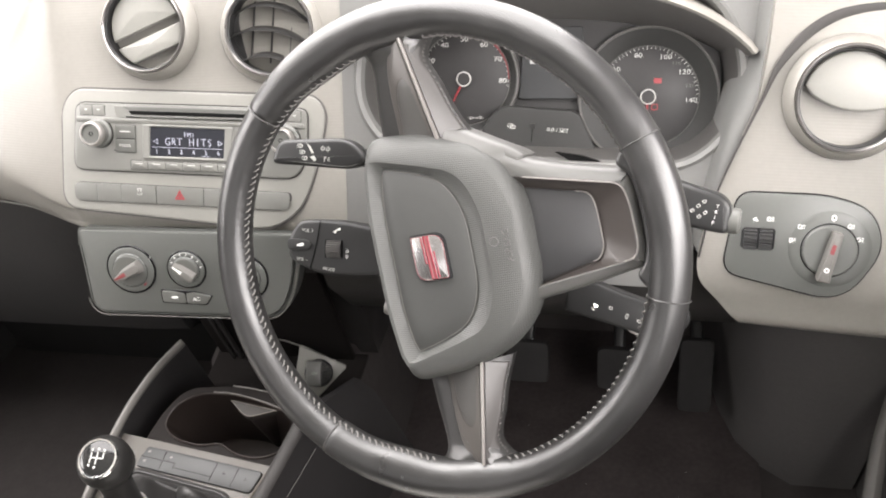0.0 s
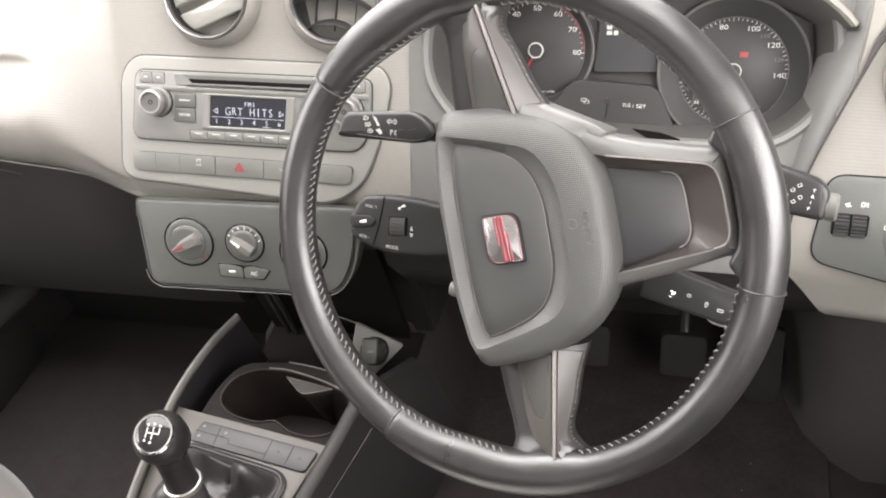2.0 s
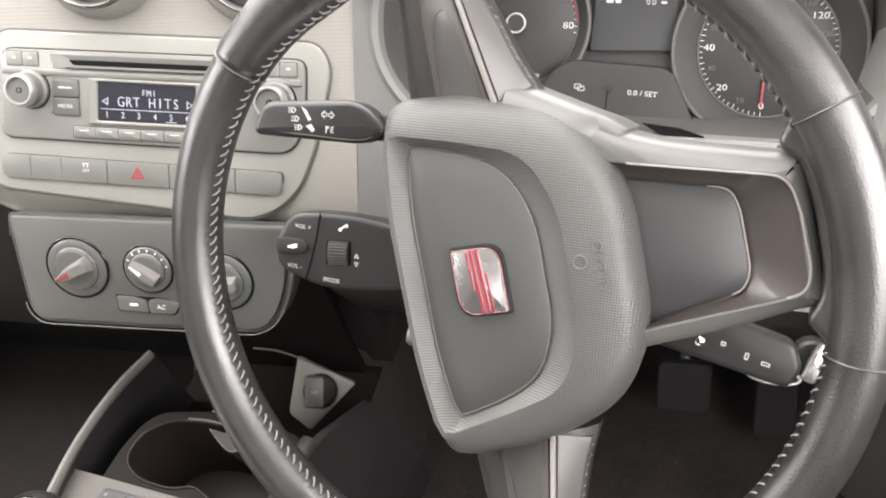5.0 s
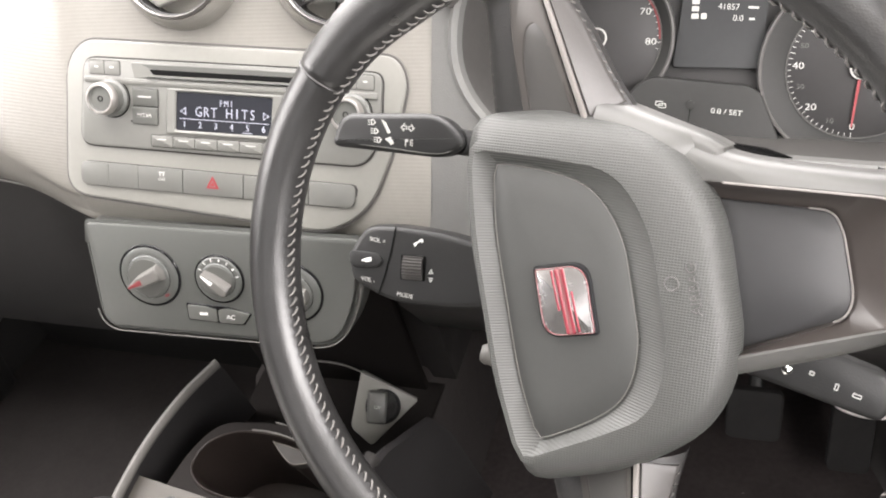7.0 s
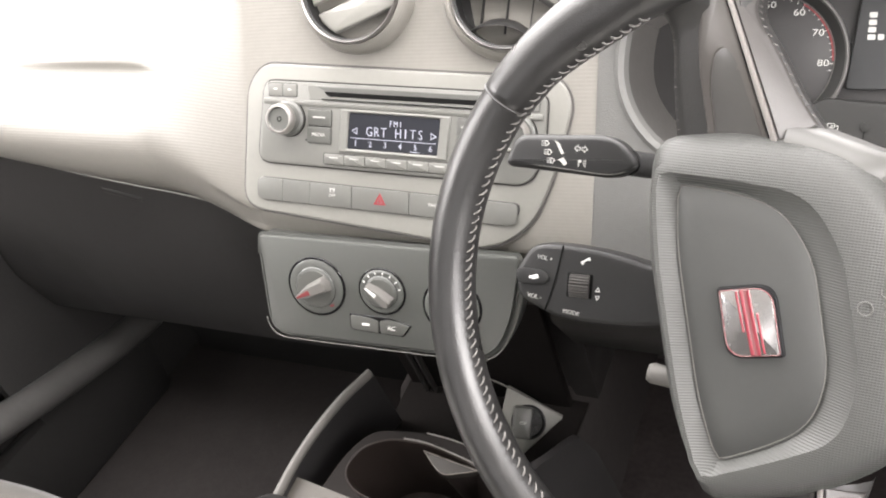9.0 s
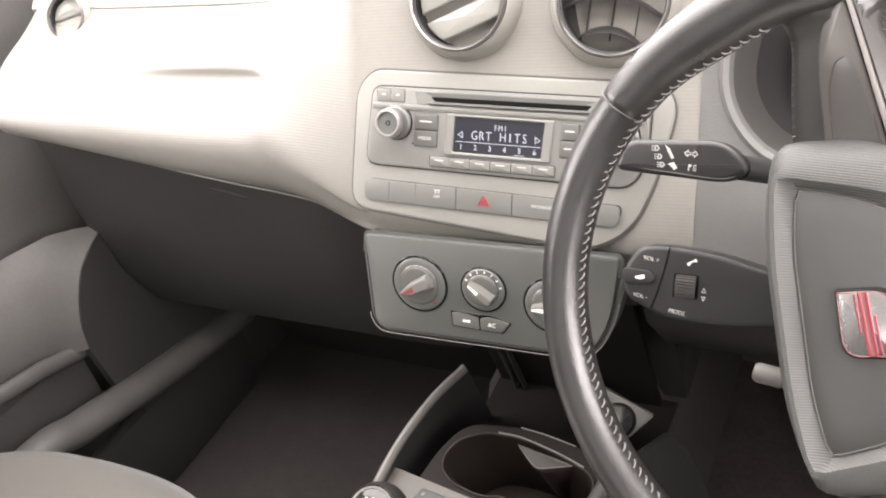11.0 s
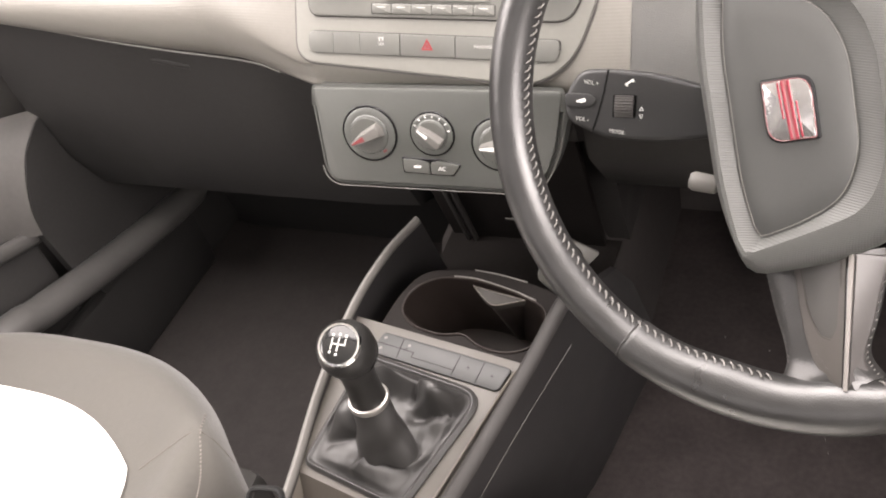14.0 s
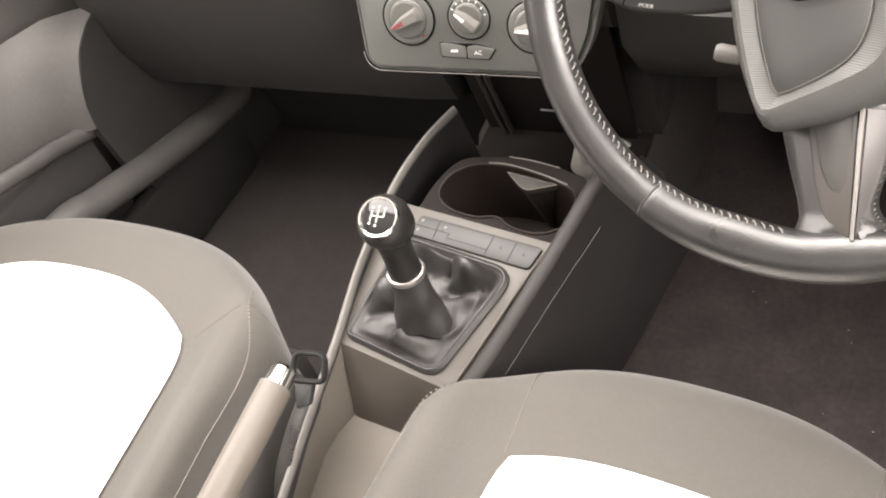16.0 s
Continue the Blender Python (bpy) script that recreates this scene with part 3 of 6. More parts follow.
part("display_frame", frame_ring(rpoly([(-0.0300, 0.0410), (0.0640, 0.0410), (0.0660, 0.0755), (-0.0285, 0.0760)], 0.0015), DISPLAY, 0.006, 0.0092, 0.0010), RADIO, radio)
for k, ch in enumerate("FM1"):
    letters(ch, 0.0066, LCD_TEXT, radio, 0.0158 + 0.0042 * k, 0.0662, 0.0080, wide=0.82)
for k, ch in enumerate("GRT HITS"):
    if ch != " ":
        letters(ch, 0.0108, LCD_TEXT, radio, -0.0028 + 0.0063 * k, 0.0588, 0.0080, bold=-0.0001, wide=0.80 if ch != "I" else 1.1)
for k, ch in enumerate("123456"):
    letters(ch, 0.0066, LCD_TEXT, radio, -0.0148 + 0.0130 * k, 0.0488, 0.0080, wide=0.9)
prints("display_rule", [(0.0175, 0.0532, 0.074, 0.0005, 0), (0.0370, 0.0453, 0.0085, 0.0005, 0)], 0.0079, LCD_TEXT, radio)
for ax, ay, sg in ((-0.0160, 0.0590, 1), (0.0525, 0.0588, -1)):
    part("display_arrow", frame_ring([(-0.0025 * sg, 0), (0.0025 * sg, -0.003), (0.0025 * sg, 0.003)], [(-0.0015 * sg, 0), (0.0019 * sg, -0.0019), (0.0019 * sg, 0.0019)], 0, 0.0003, 0.0001), LCD_TEXT, radio, m=pose(ax, ay, 0.0078))
for kx, ky in ((-0.0765, 0.0655), (0.120, 0.0655)):
    kn = part("volume_knob", spun([(0.0146, 0.0), (0.0146, 0.003), (0.0126, 0.0045), (0.0118, 0.0150), (0.0110, 0.0172), (0.0098, 0.0172), (0.0090, 0.0160), (0.0, 0.0162)], 36, cap1=False), KEYGREY, radio, "round knob with a chrome collar", m=pose(kx, ky, 0.007))
    part("knob_collar", spun([(0.0122, 0.0110), (0.0128, 0.0122), (0.0122, 0.0165), (0.0110, 0.0182), (0.0098, 0.0182), (0.0096, 0.0172), (0.0116, 0.0150), (0.0117, 0.0110)], 36, False, False), SATIN, kn, "bright collar")
    part("knob_base", frame_ring(circle(0.0155, 36), circle(0.0147, 36), 0.0, 0.0006, 0.0002), HOLE, kn)
    part("knob_mark", frame_ring(circle(0.0022, 16), circle(0.0015, 16), 0.0161, 0.0166, 0.0001), HOLE, kn)
prints("knob_dash", [(-0.0570, 0.0485, 0.0080, 0.0010, 0)], 0.0070, HOLE, radio)
for bx, by, bw, bh in ((-0.0478, 0.0674, 0.0215, 0.0132), (-0.0482, 0.0534, 0.0215, 0.0132), (0.0790, 0.0674, 0.0150, 0.0132), (0.0790, 0.0534, 0.0150, 0.0132), (-0.0890, 0.0884, 0.0130, 0.0105), (-0.0757, 0.0884, 0.0130, 0.0105), (0.1160, 0.0884, 0.0130, 0.0105), (0.1293, 0.0884, 0.0130, 0.0105)):
    big = bh > 0.012
    part("button_gap", slab(rrect(bw + 0.0009, bh + 0.0009, 0.0016, bx, by), 0.006, 0.00725, 0.0002, 1), GROOVE, radio)
    b = part("radio_button", slab(rrect(bw, bh, 0.0014), 0, 0.0026 if big else 0.0016, 0.0008, 2), KEYGREY if big else RADIO, radio, m=pose(bx, by, 0.0062))
    if by != 0.0534 or bx > 0:
        part("button_print", bars([(0, 0.0005, bw * (0.52 if big else 0.25), 0.0013, 0)], 0.0026 if big else 0.0016), GREY_PRINT if big else PRINT_DIM, b)
letters("MEDIA", 0.0042, GREY_PRINT, radio, -0.0482, 0.0536, 0.0090, 0)
part("station_gap", slab(rrect(0.1130, 0.0096, 0.0020, 0.0122, 0.0345), 0.006, 0.0073, 0.0003, 1), GROOVE, radio)
for i in range(6):
    b = part("station_button", slab(rrect(0.0183, 0.0084, 0.0012), 0, 0.0030, 0.0012, 2), RADIO, radio, m=pose(-0.0340 + i * 0.01855, 0.0345, 0.0060))
    part("button_print", bars([(0, 0.0014, 0.0080, 0.0009, 0)], 0.0030), GREY_PRINT, b)

row = thing("switch_row", FR_M, "row of flat grey switches with a red hazard triangle", "switch panel")
part("tray", slab(rpoly([(-0.1085, -0.0056), (0.1170, -0.0068), (0.1245, 0.0040), (0.1240, 0.0122), (-0.1070, 0.0146)], [0.008, 0.008, 0.004, 0.004, 0.007]), 0.002, 0.0045, 0.0006, 1), GROOVE, row)


def switch(x0, x1, name="switch"):
    def yb(x): return -0.0050 - (x + 0.108) * 0.0045
    def yt(x): return 0.0140 - (x + 0.107) * 0.0105
    r = [0.001, 0.001, 0.001, 0.001]
    if x0 < -0.1:
        r = [0.007, 0.001, 0.001, 0.006]
    if x1 > 0.1:
        r = [0.001, 0.008, 0.005, 0.001]
    return part(name, slab(rpoly([(x0, yb(x0)), (x1, yb(x1)), (x1, yt(x1)), (x0, yt(x0))], r), 0.003, 0.0060, 0.0005, 2), ROWGREY, row)


XS = (-0.1080, -0.0830, -0.0570, -0.0185, 0.0325, 0.0860, 0.1235)
for a, b in zip(XS, XS[1:]):
    switch(a + (0.0001 if a in (-0.0830, -0.0570) else 0.0004), b - (0.0001 if b in (-0.0830, -0.0570) else 0.0004))
tri = frame_ring([(-0.0055, -0.0043), (0.0055, -0.0043), (0.0, 0.0054)], [(-0.0030, -0.0028), (0.0030, -0.0028), (0.0, 0.0024)], 0, 0.0004, 0.0001)
put(slab([(-0.0019, -0.0022), (0.0019, -0.0022), (0.0, 0.0010)], 0, 0.0004, 0.0001, 1), tri)
part("hazard_triangle", tri, RED_LIT, row, "red hazard triangle", m=pose(0.0070, 0.0045, 0.0060))
part("switch_print", bars([(-0.0380, 0.0085, 0.0010, 0.0036, 14), (-0.0346, 0.0085, 0.0010, 0.0036, -14), (-0.0363, 0.0096, 0.0026, 0.0010, 0)], 0.0060), GREY_PRINT, row)
letters("OFF", 0.0036, GREY_PRINT, row, -0.0363, 0.0040, 0.0062)
letters("PASSENGER", 0.0036, GREY_PRINT, row, 0.0590, 0.0042, 0.0062)

# ---------- climate panel ----------
clim = thing("climate_panel", H_M, "grey heater panel with three round dials and two buttons", "climate panel")
HP = rpoly([(-0.068, -0.026), (0.134, -0.033), (0.152, 0.0), (0.162, 0.057), (-0.068, 0.065)], [0.014, 0.022, 0.02, 0.004, 0.004], 6)
part("panel", slab(HP, -0.005, 0.0, 0.0012, 2), HVAC, clim)
part("backing", slab(inset(HP, 0.004), -0.03, -0.006, 0.001, 1), BINBLACK, clim)
part("edge_trim", frame_ring([(x, min(y, 0.0500 - (x + 0.068) * 0.0346)) for x, y in inset(HP, -0.006)], HP, -0.03, -0.003, 0.003), HVAC, clim)
# pale tube stands in for the light caught by the panel's bevel
part("edge_highlight", tube([(x, y, -0.0012) for x, y in inset(HP, -0.0052) if y < 0.050 - (x + 0.068) * 0.0346], 0.0005, 0.0007, 6), RAIL, clim, "thin pale line for the highlight round the panel's edge")


def dial(x, y, r, turn, tip):
    d = part("dial", spun([(r, 0.0), (r, 0.0016), (r * 0.94, 0.0026), (r * 0.76, 0.0026), (r * 0.72, 0.0040), (r * 0.68, 0.0044), (0.0, 0.0045)], 40, cap1=False), HVAC, clim, "round heater dial with a raised grip", m=pose(x, y, 0.0, 0, 0, turn))
    part("dial_groove", frame_ring(circle(r * 1.085), circle(r * 0.995), -0.002, 0.0012, 0.0003), GLOSS, d)
    part("inner_groove", frame_ring(circle(r * 0.755), circle(r * 0.70), 0.0015, 0.0032, 0.0002), GLOSS, d)
    part("dial_face", spun([(r * 0.655, 0.0042), (r * 0.64, 0.0049), (0.0, 0.0050)], 36, cap1=False), KEYGREY, d)
    grip = loft([[(x, y * w, z) for x, y in ((-r * 0.66, -r * 0.05), (-r * 0.20, -r * 0.17), (r * 0.58, -r * 0.22), (r * 0.66, 0.0), (r * 0.58, r * 0.22), (-r * 0.20, r * 0.17), (-r * 0.66, r * 0.05))] for w, z in ((1.25, 0.0045), (1.15, 0.0100), (0.85, 0.0135))])
    bmesh.ops.bevel(grip, geom=[e for e in grip.edges if all(v.co.z > 0.009 for v in e.verts)], offset=0.0008, segments=2, affect="EDGES")
    part("grip", grip, RAIL, d, "raised pale grip")
    part("pointer", slab(rpoly([(-r * 0.60, -r * 0.03), (-r * 0.05, -r * 0.09), (-r * 0.05, r * 0.09), (-r * 0.60, r * 0.03)], r * 0.02), 0.0134, 0.0138, 0.0002, 1), tip, d)
    return d


dial(-0.018, 0.021, 0.0250, 25, RED_PRINT)
dial(0.0428, 0.0205, 0.0196, -40, WHITE_PRINT)
dial(0.104, 0.011, 0.0235, 0, WHITE_PRINT)
tagged(part("dial_print", bars([(0.0428 + 0.0170 * math.cos(a), 0.0205 + 0.0170 * math.sin(a), 0.0010, 0.0022, math.degrees(a) - 90) for a in (2.6, 2.2, 1.8, 1.4, 1.0, 0.6, 0.2)], 0.0027), WHITE_PRINT, clim), kind="stuff")
part("dial_mark", bars([(-0.0045, 0.005, 0.004, 0.002, 30)], 0.0027), RED_PRINT, clim, "red warm mark")
part("button_gap", slab(rpoly([(0.0098, -0.0172), (0.0586, -0.0203), (0.0668, -0.0094), (0.046, -0.0040), (0.026, -0.0028), (0.0098, -0.0018)], 0.002), -0.002, 0.0006, 0.0002, 1), GLOSS, clim)
part("vent_button", slab(rpoly([(0.011, -0.016), (0.0364, -0.018), (0.0364, -0.007), (0.026, -0.004), (0.011, -0.003)], 0.002), -0.002, 0.0022, 0.0008, 2), KEYGREY, clim)
part("vent_button", slab(rpoly([(0.0375, -0.018), (0.058, -0.019), (0.065, -0.0095), (0.046, -0.005), (0.0375, -0.007)], 0.002), -0.002, 0.0022, 0.0008, 2), KEYGREY, clim)
letters("AC", 0.0055, WHITE_PRINT, clim, 0.0485, -0.0125, 0.0024, -2)
part("button_print", bars([(0.025, -0.0105, 0.007, 0.0022, 0)], 0.0022), WHITE_PRINT, clim)

# ---------- air vents ----------
def air_vent(m, r, tilt, label, louvres):
    v = thing("air_vent", m, label, "air vent", group="round dashboard vents")
    part("surround", spun([(r * 1.22, -0.012), (r * 1.2, 0.002), (r * 1.1, 0.012), (r * 1.03, 0.015), (r * 0.98, 0.012), (r * 0.98, -0.02)], 48, False, False), DASH, v)
    part("ring", spun([(r * 0.995, 0.010), (r * 1.015, 0.0165), (r * 0.985, 0.0190), (r * 0.955, 0.0175), (r * 0.950, 0.010)], 56, False, False), SATIN_DARK, v, "thin satin metal ring")
    part("inner_ring", spun([(r * 0.948, 0.0145), (r * 0.925, 0.0140), (r * 0.915, 0.004)], 56, False, False), BLACK, v)
    part("duct", spun([(r * 0.93, 0.010), (r * 0.92, -0.0045), (r * 0.6, -0.0052), (0.0, -0.0058)], 36, False, False), VENT_GREY if len(louvres) == 1 else BLACK, v)
    flap = bmesh.new()
    pts = []
    for sgn in louvres:
        half = []
        n = 20
        a0 = 0.12
        for i in range(n + 1):
            a = a0 + (math.pi - 2 * a0) * i / n
            half.append((r * 0.88 * math.cos(a), sgn * r * 0.88 * math.sin(a)))
        if len(louvres) == 1:
            half += [(r * 0.82 * x, -sgn * r * 0.24 * (1 - x * x)) for x in (-0.85, -0.6, -0.3, 0.0, 0.3, 0.6, 0.85)]
        if len(louvres) == 2:
            lo, hi = (0.02, 0.90) if sgn > 0 else (-0.62, -0.16)
            half = []
            for i in range(15):
                y = lo + (hi - lo) * i / 14
                half.append((0.88 * r * math.sqrt(max(0.02, 1 - (y / 0.905) ** 2)), y * r))
            half += [(-x, y) for x, y in half[::-1]]
        put(slab(half, 0.001, 0.0065, 0.0025, 4, crown=0.0022), flap)
    if len(flap.faces):
        part("flap", flap, BEZEL, v, "curved closed louvre", m=pose(0, 0, 0.003, 0, 0, tilt))
    else:
        flap.free()
        for yy in (-0.70, -0.12, 0.42):
            w = r * 0.9 * math.sqrt(1 - yy * yy)
            sl = [(-w, yy * r - 0.003, 0.0), (-w * 0.5, yy * r + 0.005, 0.006), (0, yy * r + 0.0075, 0.0075), (w * 0.5, yy * r + 0.005, 0.006), (w, yy * r - 0.003, 0.0)]
            part("louvre", tube(spline(sl, 5), 0.0085, 0.0011, 8, up=(0, 1, 0.35)), LOUVRE, v, m=pose(0, 0, 0.003, 0, 0, tilt))
        for xx in (-0.45, 0.0, 0.45):
            part("vane", tube([(xx * r, -0.72 * r * math.sqrt(1 - xx * xx), -0.002), (xx * r, 0.72 * r * math.sqrt(1 - xx * xx), -0.002)], 0.0008, 0.003, 6, up=(0, 0, 1)), BLACK, v, m=pose(0, 0, 0, 0, 0, tilt))
    return v


air_vent(F_M @ pose(-0.0085, 0.1700, 0.002), 0.0415, 20, "round air vent with a satin ring and closed pale louvres", (1, -1))
air_vent(F_M @ pose(0.1165, 0.1620, 0.002, 0, 6), 0.042, -8, "round air vent with a satin ring and open black louvres", ())
air_vent(RD_M @ pose(0.010, 0.117, 0.002), 0.044, -8, "round air vent with a satin ring and half shut louvres", (1,))
air_vent(frame_at((-0.873, 0.320, 0.6945), 32, 12), 0.024, 10, "round air vent at the far end of the dashboard", (1, -1))

# ---------- steering wheel, turned well to the left ----------
wheel = thing("steering_wheel", W_M @ pose(0, 0, 0, 0, 0, 108), "black leather steering wheel turned sideways, grey hub and silver badge", "steering wheel")
RIM_R, RIM_T = 0.1763, 0.0142


N_ST = 178


def rim_fold(a):
    """Degrees round the rim from the nearer side spoke, positive towards the wheel's top."""
    return math.degrees(math.atan2(math.sin(a), abs(math.cos(a))))


def rim_point(a, b, more=0.0):
    """A point of the rim at angle a round the wheel and b round its section (0 is outwards, 90 to the driver)."""
    d = rim_fold(a)
    grip = smooth(d, -16, -2) * (1 - smooth(d, 40.4, 41.7))
    thumb = 0.0046 * math.exp(-((d - 19) / 12) ** 2) + 0.0035 * math.exp(-((d + 2) / 9) ** 2)
    lean = (math.degrees(b) - 167) / 9
    pucker = 0.0006 * math.exp(-lean * lean) * (0.45 + 0.55 * math.cos(N_ST * a)) if abs(d) > 11 and d > -72 else 0.0
    t = RIM_T * (1 + 0.075 * grip) - pucker + more
    q = RIM_R + t * math.cos(b) - thumb * max(0.0, -math.cos(b)) ** 1.4
    return Vector((q * math.cos(a), q * math.sin(a), t * 1.06 * math.sin(b)))


part("rim", loft([[rim_point(2 * math.pi * i / (N_ST * 4), 2 * math.pi * j / 30) for j in range(30)] for i in range(N_ST * 4 + 1)], False, False), LEATHER, wheel, "black grained leather rim", sharp=80)
for a in (41.6, 138.4, -72, -108):
    part("rim_seam", tube([rim_point(radians(a), 2 * math.pi * j / 28, 0.0002) for j in range(28)], 0.0009, 0.0006, 6, closed=True, up=(math.cos(radians(a + 90)), math.sin(radians(a + 90)), 0)), BOOT, wheel, "sewn seam across the rim")
st = None
for i in range(N_ST):
    a = 2 * math.pi * (i + 0.5) / N_ST
    if abs(rim_fold(a)) < 11 or rim_fold(a) < -72:
        continue
    m = Matrix.Translation(rim_point(a, radians(167))) @ Matrix.Rotation(a, 4, "Z") @ Matrix.Rotation(radians(-77), 4, "Y") @ Matrix.Rotation(radians(42), 4, "Z")
    if st is None:
        st = part("stitch", tube([(-0.0031, 0, -0.0008), (-0.0016, 0, 0.0006), (0.0014, 0, 0.0007), (0.0031, 0, -0.0008)], 0.00062, 0.00055, 6), THREAD, wheel, m=m)
    else:
        again(st, m)


def polar(poly, n=96, c=(0.0, 0.0)):
    """The outline sampled at even angles about a middle."""
    out = []
    for i in range(n):
        a = 2 * math.pi * i / n
        d = (math.cos(a), math.sin(a))
        best = 0
        for p, q in zip(poly, poly[1:] + poly[:1]):
            px, py, qx, qy = p[0] - c[0], p[1] - c[1], q[0] - c[0], q[1] - c[1]
            den = d[0] * (qy - py) - d[1] * (qx - px)
            if abs(den) < 1e-12:
                continue
            t = (px * (qy - py) - py * (qx - px)) / den
            u = (px * d[1] - py * d[0]) / den
            if t > 0 and -1e-6 <= u <= 1 + 1e-6:
                best = max(best, t)
        out.append((c[0] + d[0] * best, c[1] + d[1] * best))
    return out


HUB_O = polar(rpoly([(-0.097, 0.0375), (-0.05, 0.0490), (0.05, 0.0490), (0.097, 0.0375), (0.090, -0.022), (0.070, -0.062), (0.035, -0.080), (-0.035, -0.080), (-0.070, -0.062), (-0.090, -0.022)], [0.014, 0.03, 0.03, 0.014, 0.03, 0.02, 0.03, 0.03, 0.02, 0.03], 8))
REC_O = polar(rpoly([(-0.0795, 0.0335), (-0.04, 0.0385), (0.04, 0.0385), (0.0795, 0.0335), (0.067, -0.011), (0.058, -0.036), (0.030, -0.0485), (-0.030, -0.0485), (-0.058, -0.036), (-0.067, -0.011)], [0.007, 0.03, 0.03, 0.007, 0.02, 0.016, 0.02, 0.02, 0.016, 0.02], 8))
PAD_O = polar(rpoly([(-0.0715, 0.0255), (-0.04, 0.0305), (0.04, 0.0305), (0.0715, 0.0255), (0.064, 0.0), (0.053, -0.023), (0.028, -0.0345), (-0.028, -0.0345), (-0.053, -0.023), (-0.064, 0.0)], [0.005, 0.03, 0.03, 0.005, 0.02, 0.014, 0.02, 0.02, 0.014, 0.02], 8))


def lift(poly, z, d=0.0, s=1.0):
    return [(x * s, y * s, z) for x, y in inset(poly, d)]


hub = part("hub", loft([lift(HUB_O, -0.060, 0, 0.88), lift(HUB_O, -0.030, 0, 0.98), lift(HUB_O, -0.010), lift(HUB_O, -0.0045, 0.0010), lift(HUB_O, 0.0005, 0.0032), lift(HUB_O, 0.0045, 0.0065), lift(HUB_O, 0.0072, 0.0105), lift(REC_O, 0.0092, -0.0025), lift(REC_O, 0.0092, 0.0)], True, False), HUB, wheel, "grey ribbed airbag cover")
part("recess_slope", loft([lift(REC_O, 0.0092, 0.0), lift(REC_O, 0.0086, 0.0006), lift(PAD_O, 0.0022, -0.001), lift(PAD_O, 0.0020, 0.001)], False), HUB_RIBS, hub, "finely ribbed slope round the pad")
part("pad", loft([lift(PAD_O, 0.0015, 0.0006), lift(PAD_O, 0.0030, 0.0006), lift(PAD_O, 0.0034, 0.0012)] + [lift(PAD_O, 0.0034 + 0.003 * (1 - f * f), 0.0012, f) for f in (0.75, 0.5, 0.25)]), PAD, hub, "smooth grey centre pad")
BADGE_M = pose(0, -0.0042, 0)
badge = part("badge", slab(rpoly([(-0.0180, -0.0125), (0.0180, -0.0125), (0.0180, 0.0155), (-0.0180, 0.0155)], [0.0015, 0.010, 0.0015, 0.010], 6), 0.005, 0.0090, 0.0014, 2), GLOSS, hub, "dark backed emblem with a chrome field", m=BADGE_M)
BO = rpoly([(-0.0162, -0.0108), (0.0162, -0.0108), (0.0162, 0.0138), (-0.0162, 0.0138)], [0.001, 0.009, 0.001, 0.009], 6)
part("pad_edge", tube([(x, y, 0.0031) for x, y in inset(PAD_O, 0.0004)], 0.00028, 0.00028, 6, closed=True), RAIL, hub, "thin bright edge of the pad")
part("badge_field", slab(BO, 0.008, 0.0100, 0.0008, 2), BADGE_SILVER, badge)
part("badge_edge", frame_ring(inset(BO, -0.0004), inset(BO, 0.0), 0.008, 0.0101, 0.0002), ROSE, badge)
prints("badge_glaze", [(0.0, 0.0010, 0.0320, 0.0052, 3)], 0.0098, ROSE, badge, "translucent red glaze", 0.0004)
prints("badge_stripe", [(0.0055, 0.0052, 0.0200, 0.0012, 3), (0.0, 0.0026, 0.0320, 0.0016, 3), (0.0, -0.0006, 0.0320, 0.0016, 3), (-0.0055, -0.0034, 0.0200, 0.0012, 3)], 0.0099, RED, badge, "red stripe", 0.0006)
letters("AIRBAG", 0.0070, SKIRT, hub, 0.0, -0.0640, 0.0078, 0, "embossing", lift=0.0006)
part("embossed_ring", tube([(0.0036 + 0.0032 * math.cos(a), -0.0545 + 0.0032 * math.sin(a), 0.0090) for a in [2 * math.pi * i / 20 for i in range(20)]], 0.0004, 0.0004, 6, closed=True), SKIRT, hub)


def ridged(bm, dish=0.0):
    """Lets a spoke's faces fall away to both sides of its strip; dish lifts them towards the rim."""
    for v in bm.verts:
        v.co.z += dish * max(0.0, abs(v.co.x) - 0.092) * min(1.0, max(0.0, (v.co.y + 0.024) / 0.006))
        v.co.z += 0.0015 - 0.40 * max(0.0, v.co.y + 0.022) - 0.48 * max(0.0, -0.024 - v.co.y)
    return bm


def sheet(top, bot, z0, z1, bev):
    """A bar between two edge lines of equal count is cut across into strips, with softened edges."""
    loops = []
    n = 14
    for i in range(n + 1):
        f = i / n
        edge = min(f, 1 - f) * abs(top[0][1] - bot[0][1])
        dz = bev * (1 - math.sqrt(max(0.0, 1 - (1 - min(1, edge / bev)) ** 2))) if edge < bev else 0.0
        loops.append([(a[0] * (1 - f) + b[0] * f, a[1] * (1 - f) + b[1] * f, z1 - dz) for a, b in zip(top, bot)])
    loops = [[(x, y, z0) for x, y, z in loops[0]]] + loops + [[(x, y, z0) for x, y, z in loops[-1]]]
    return loft(loops, False, False, closed=False)


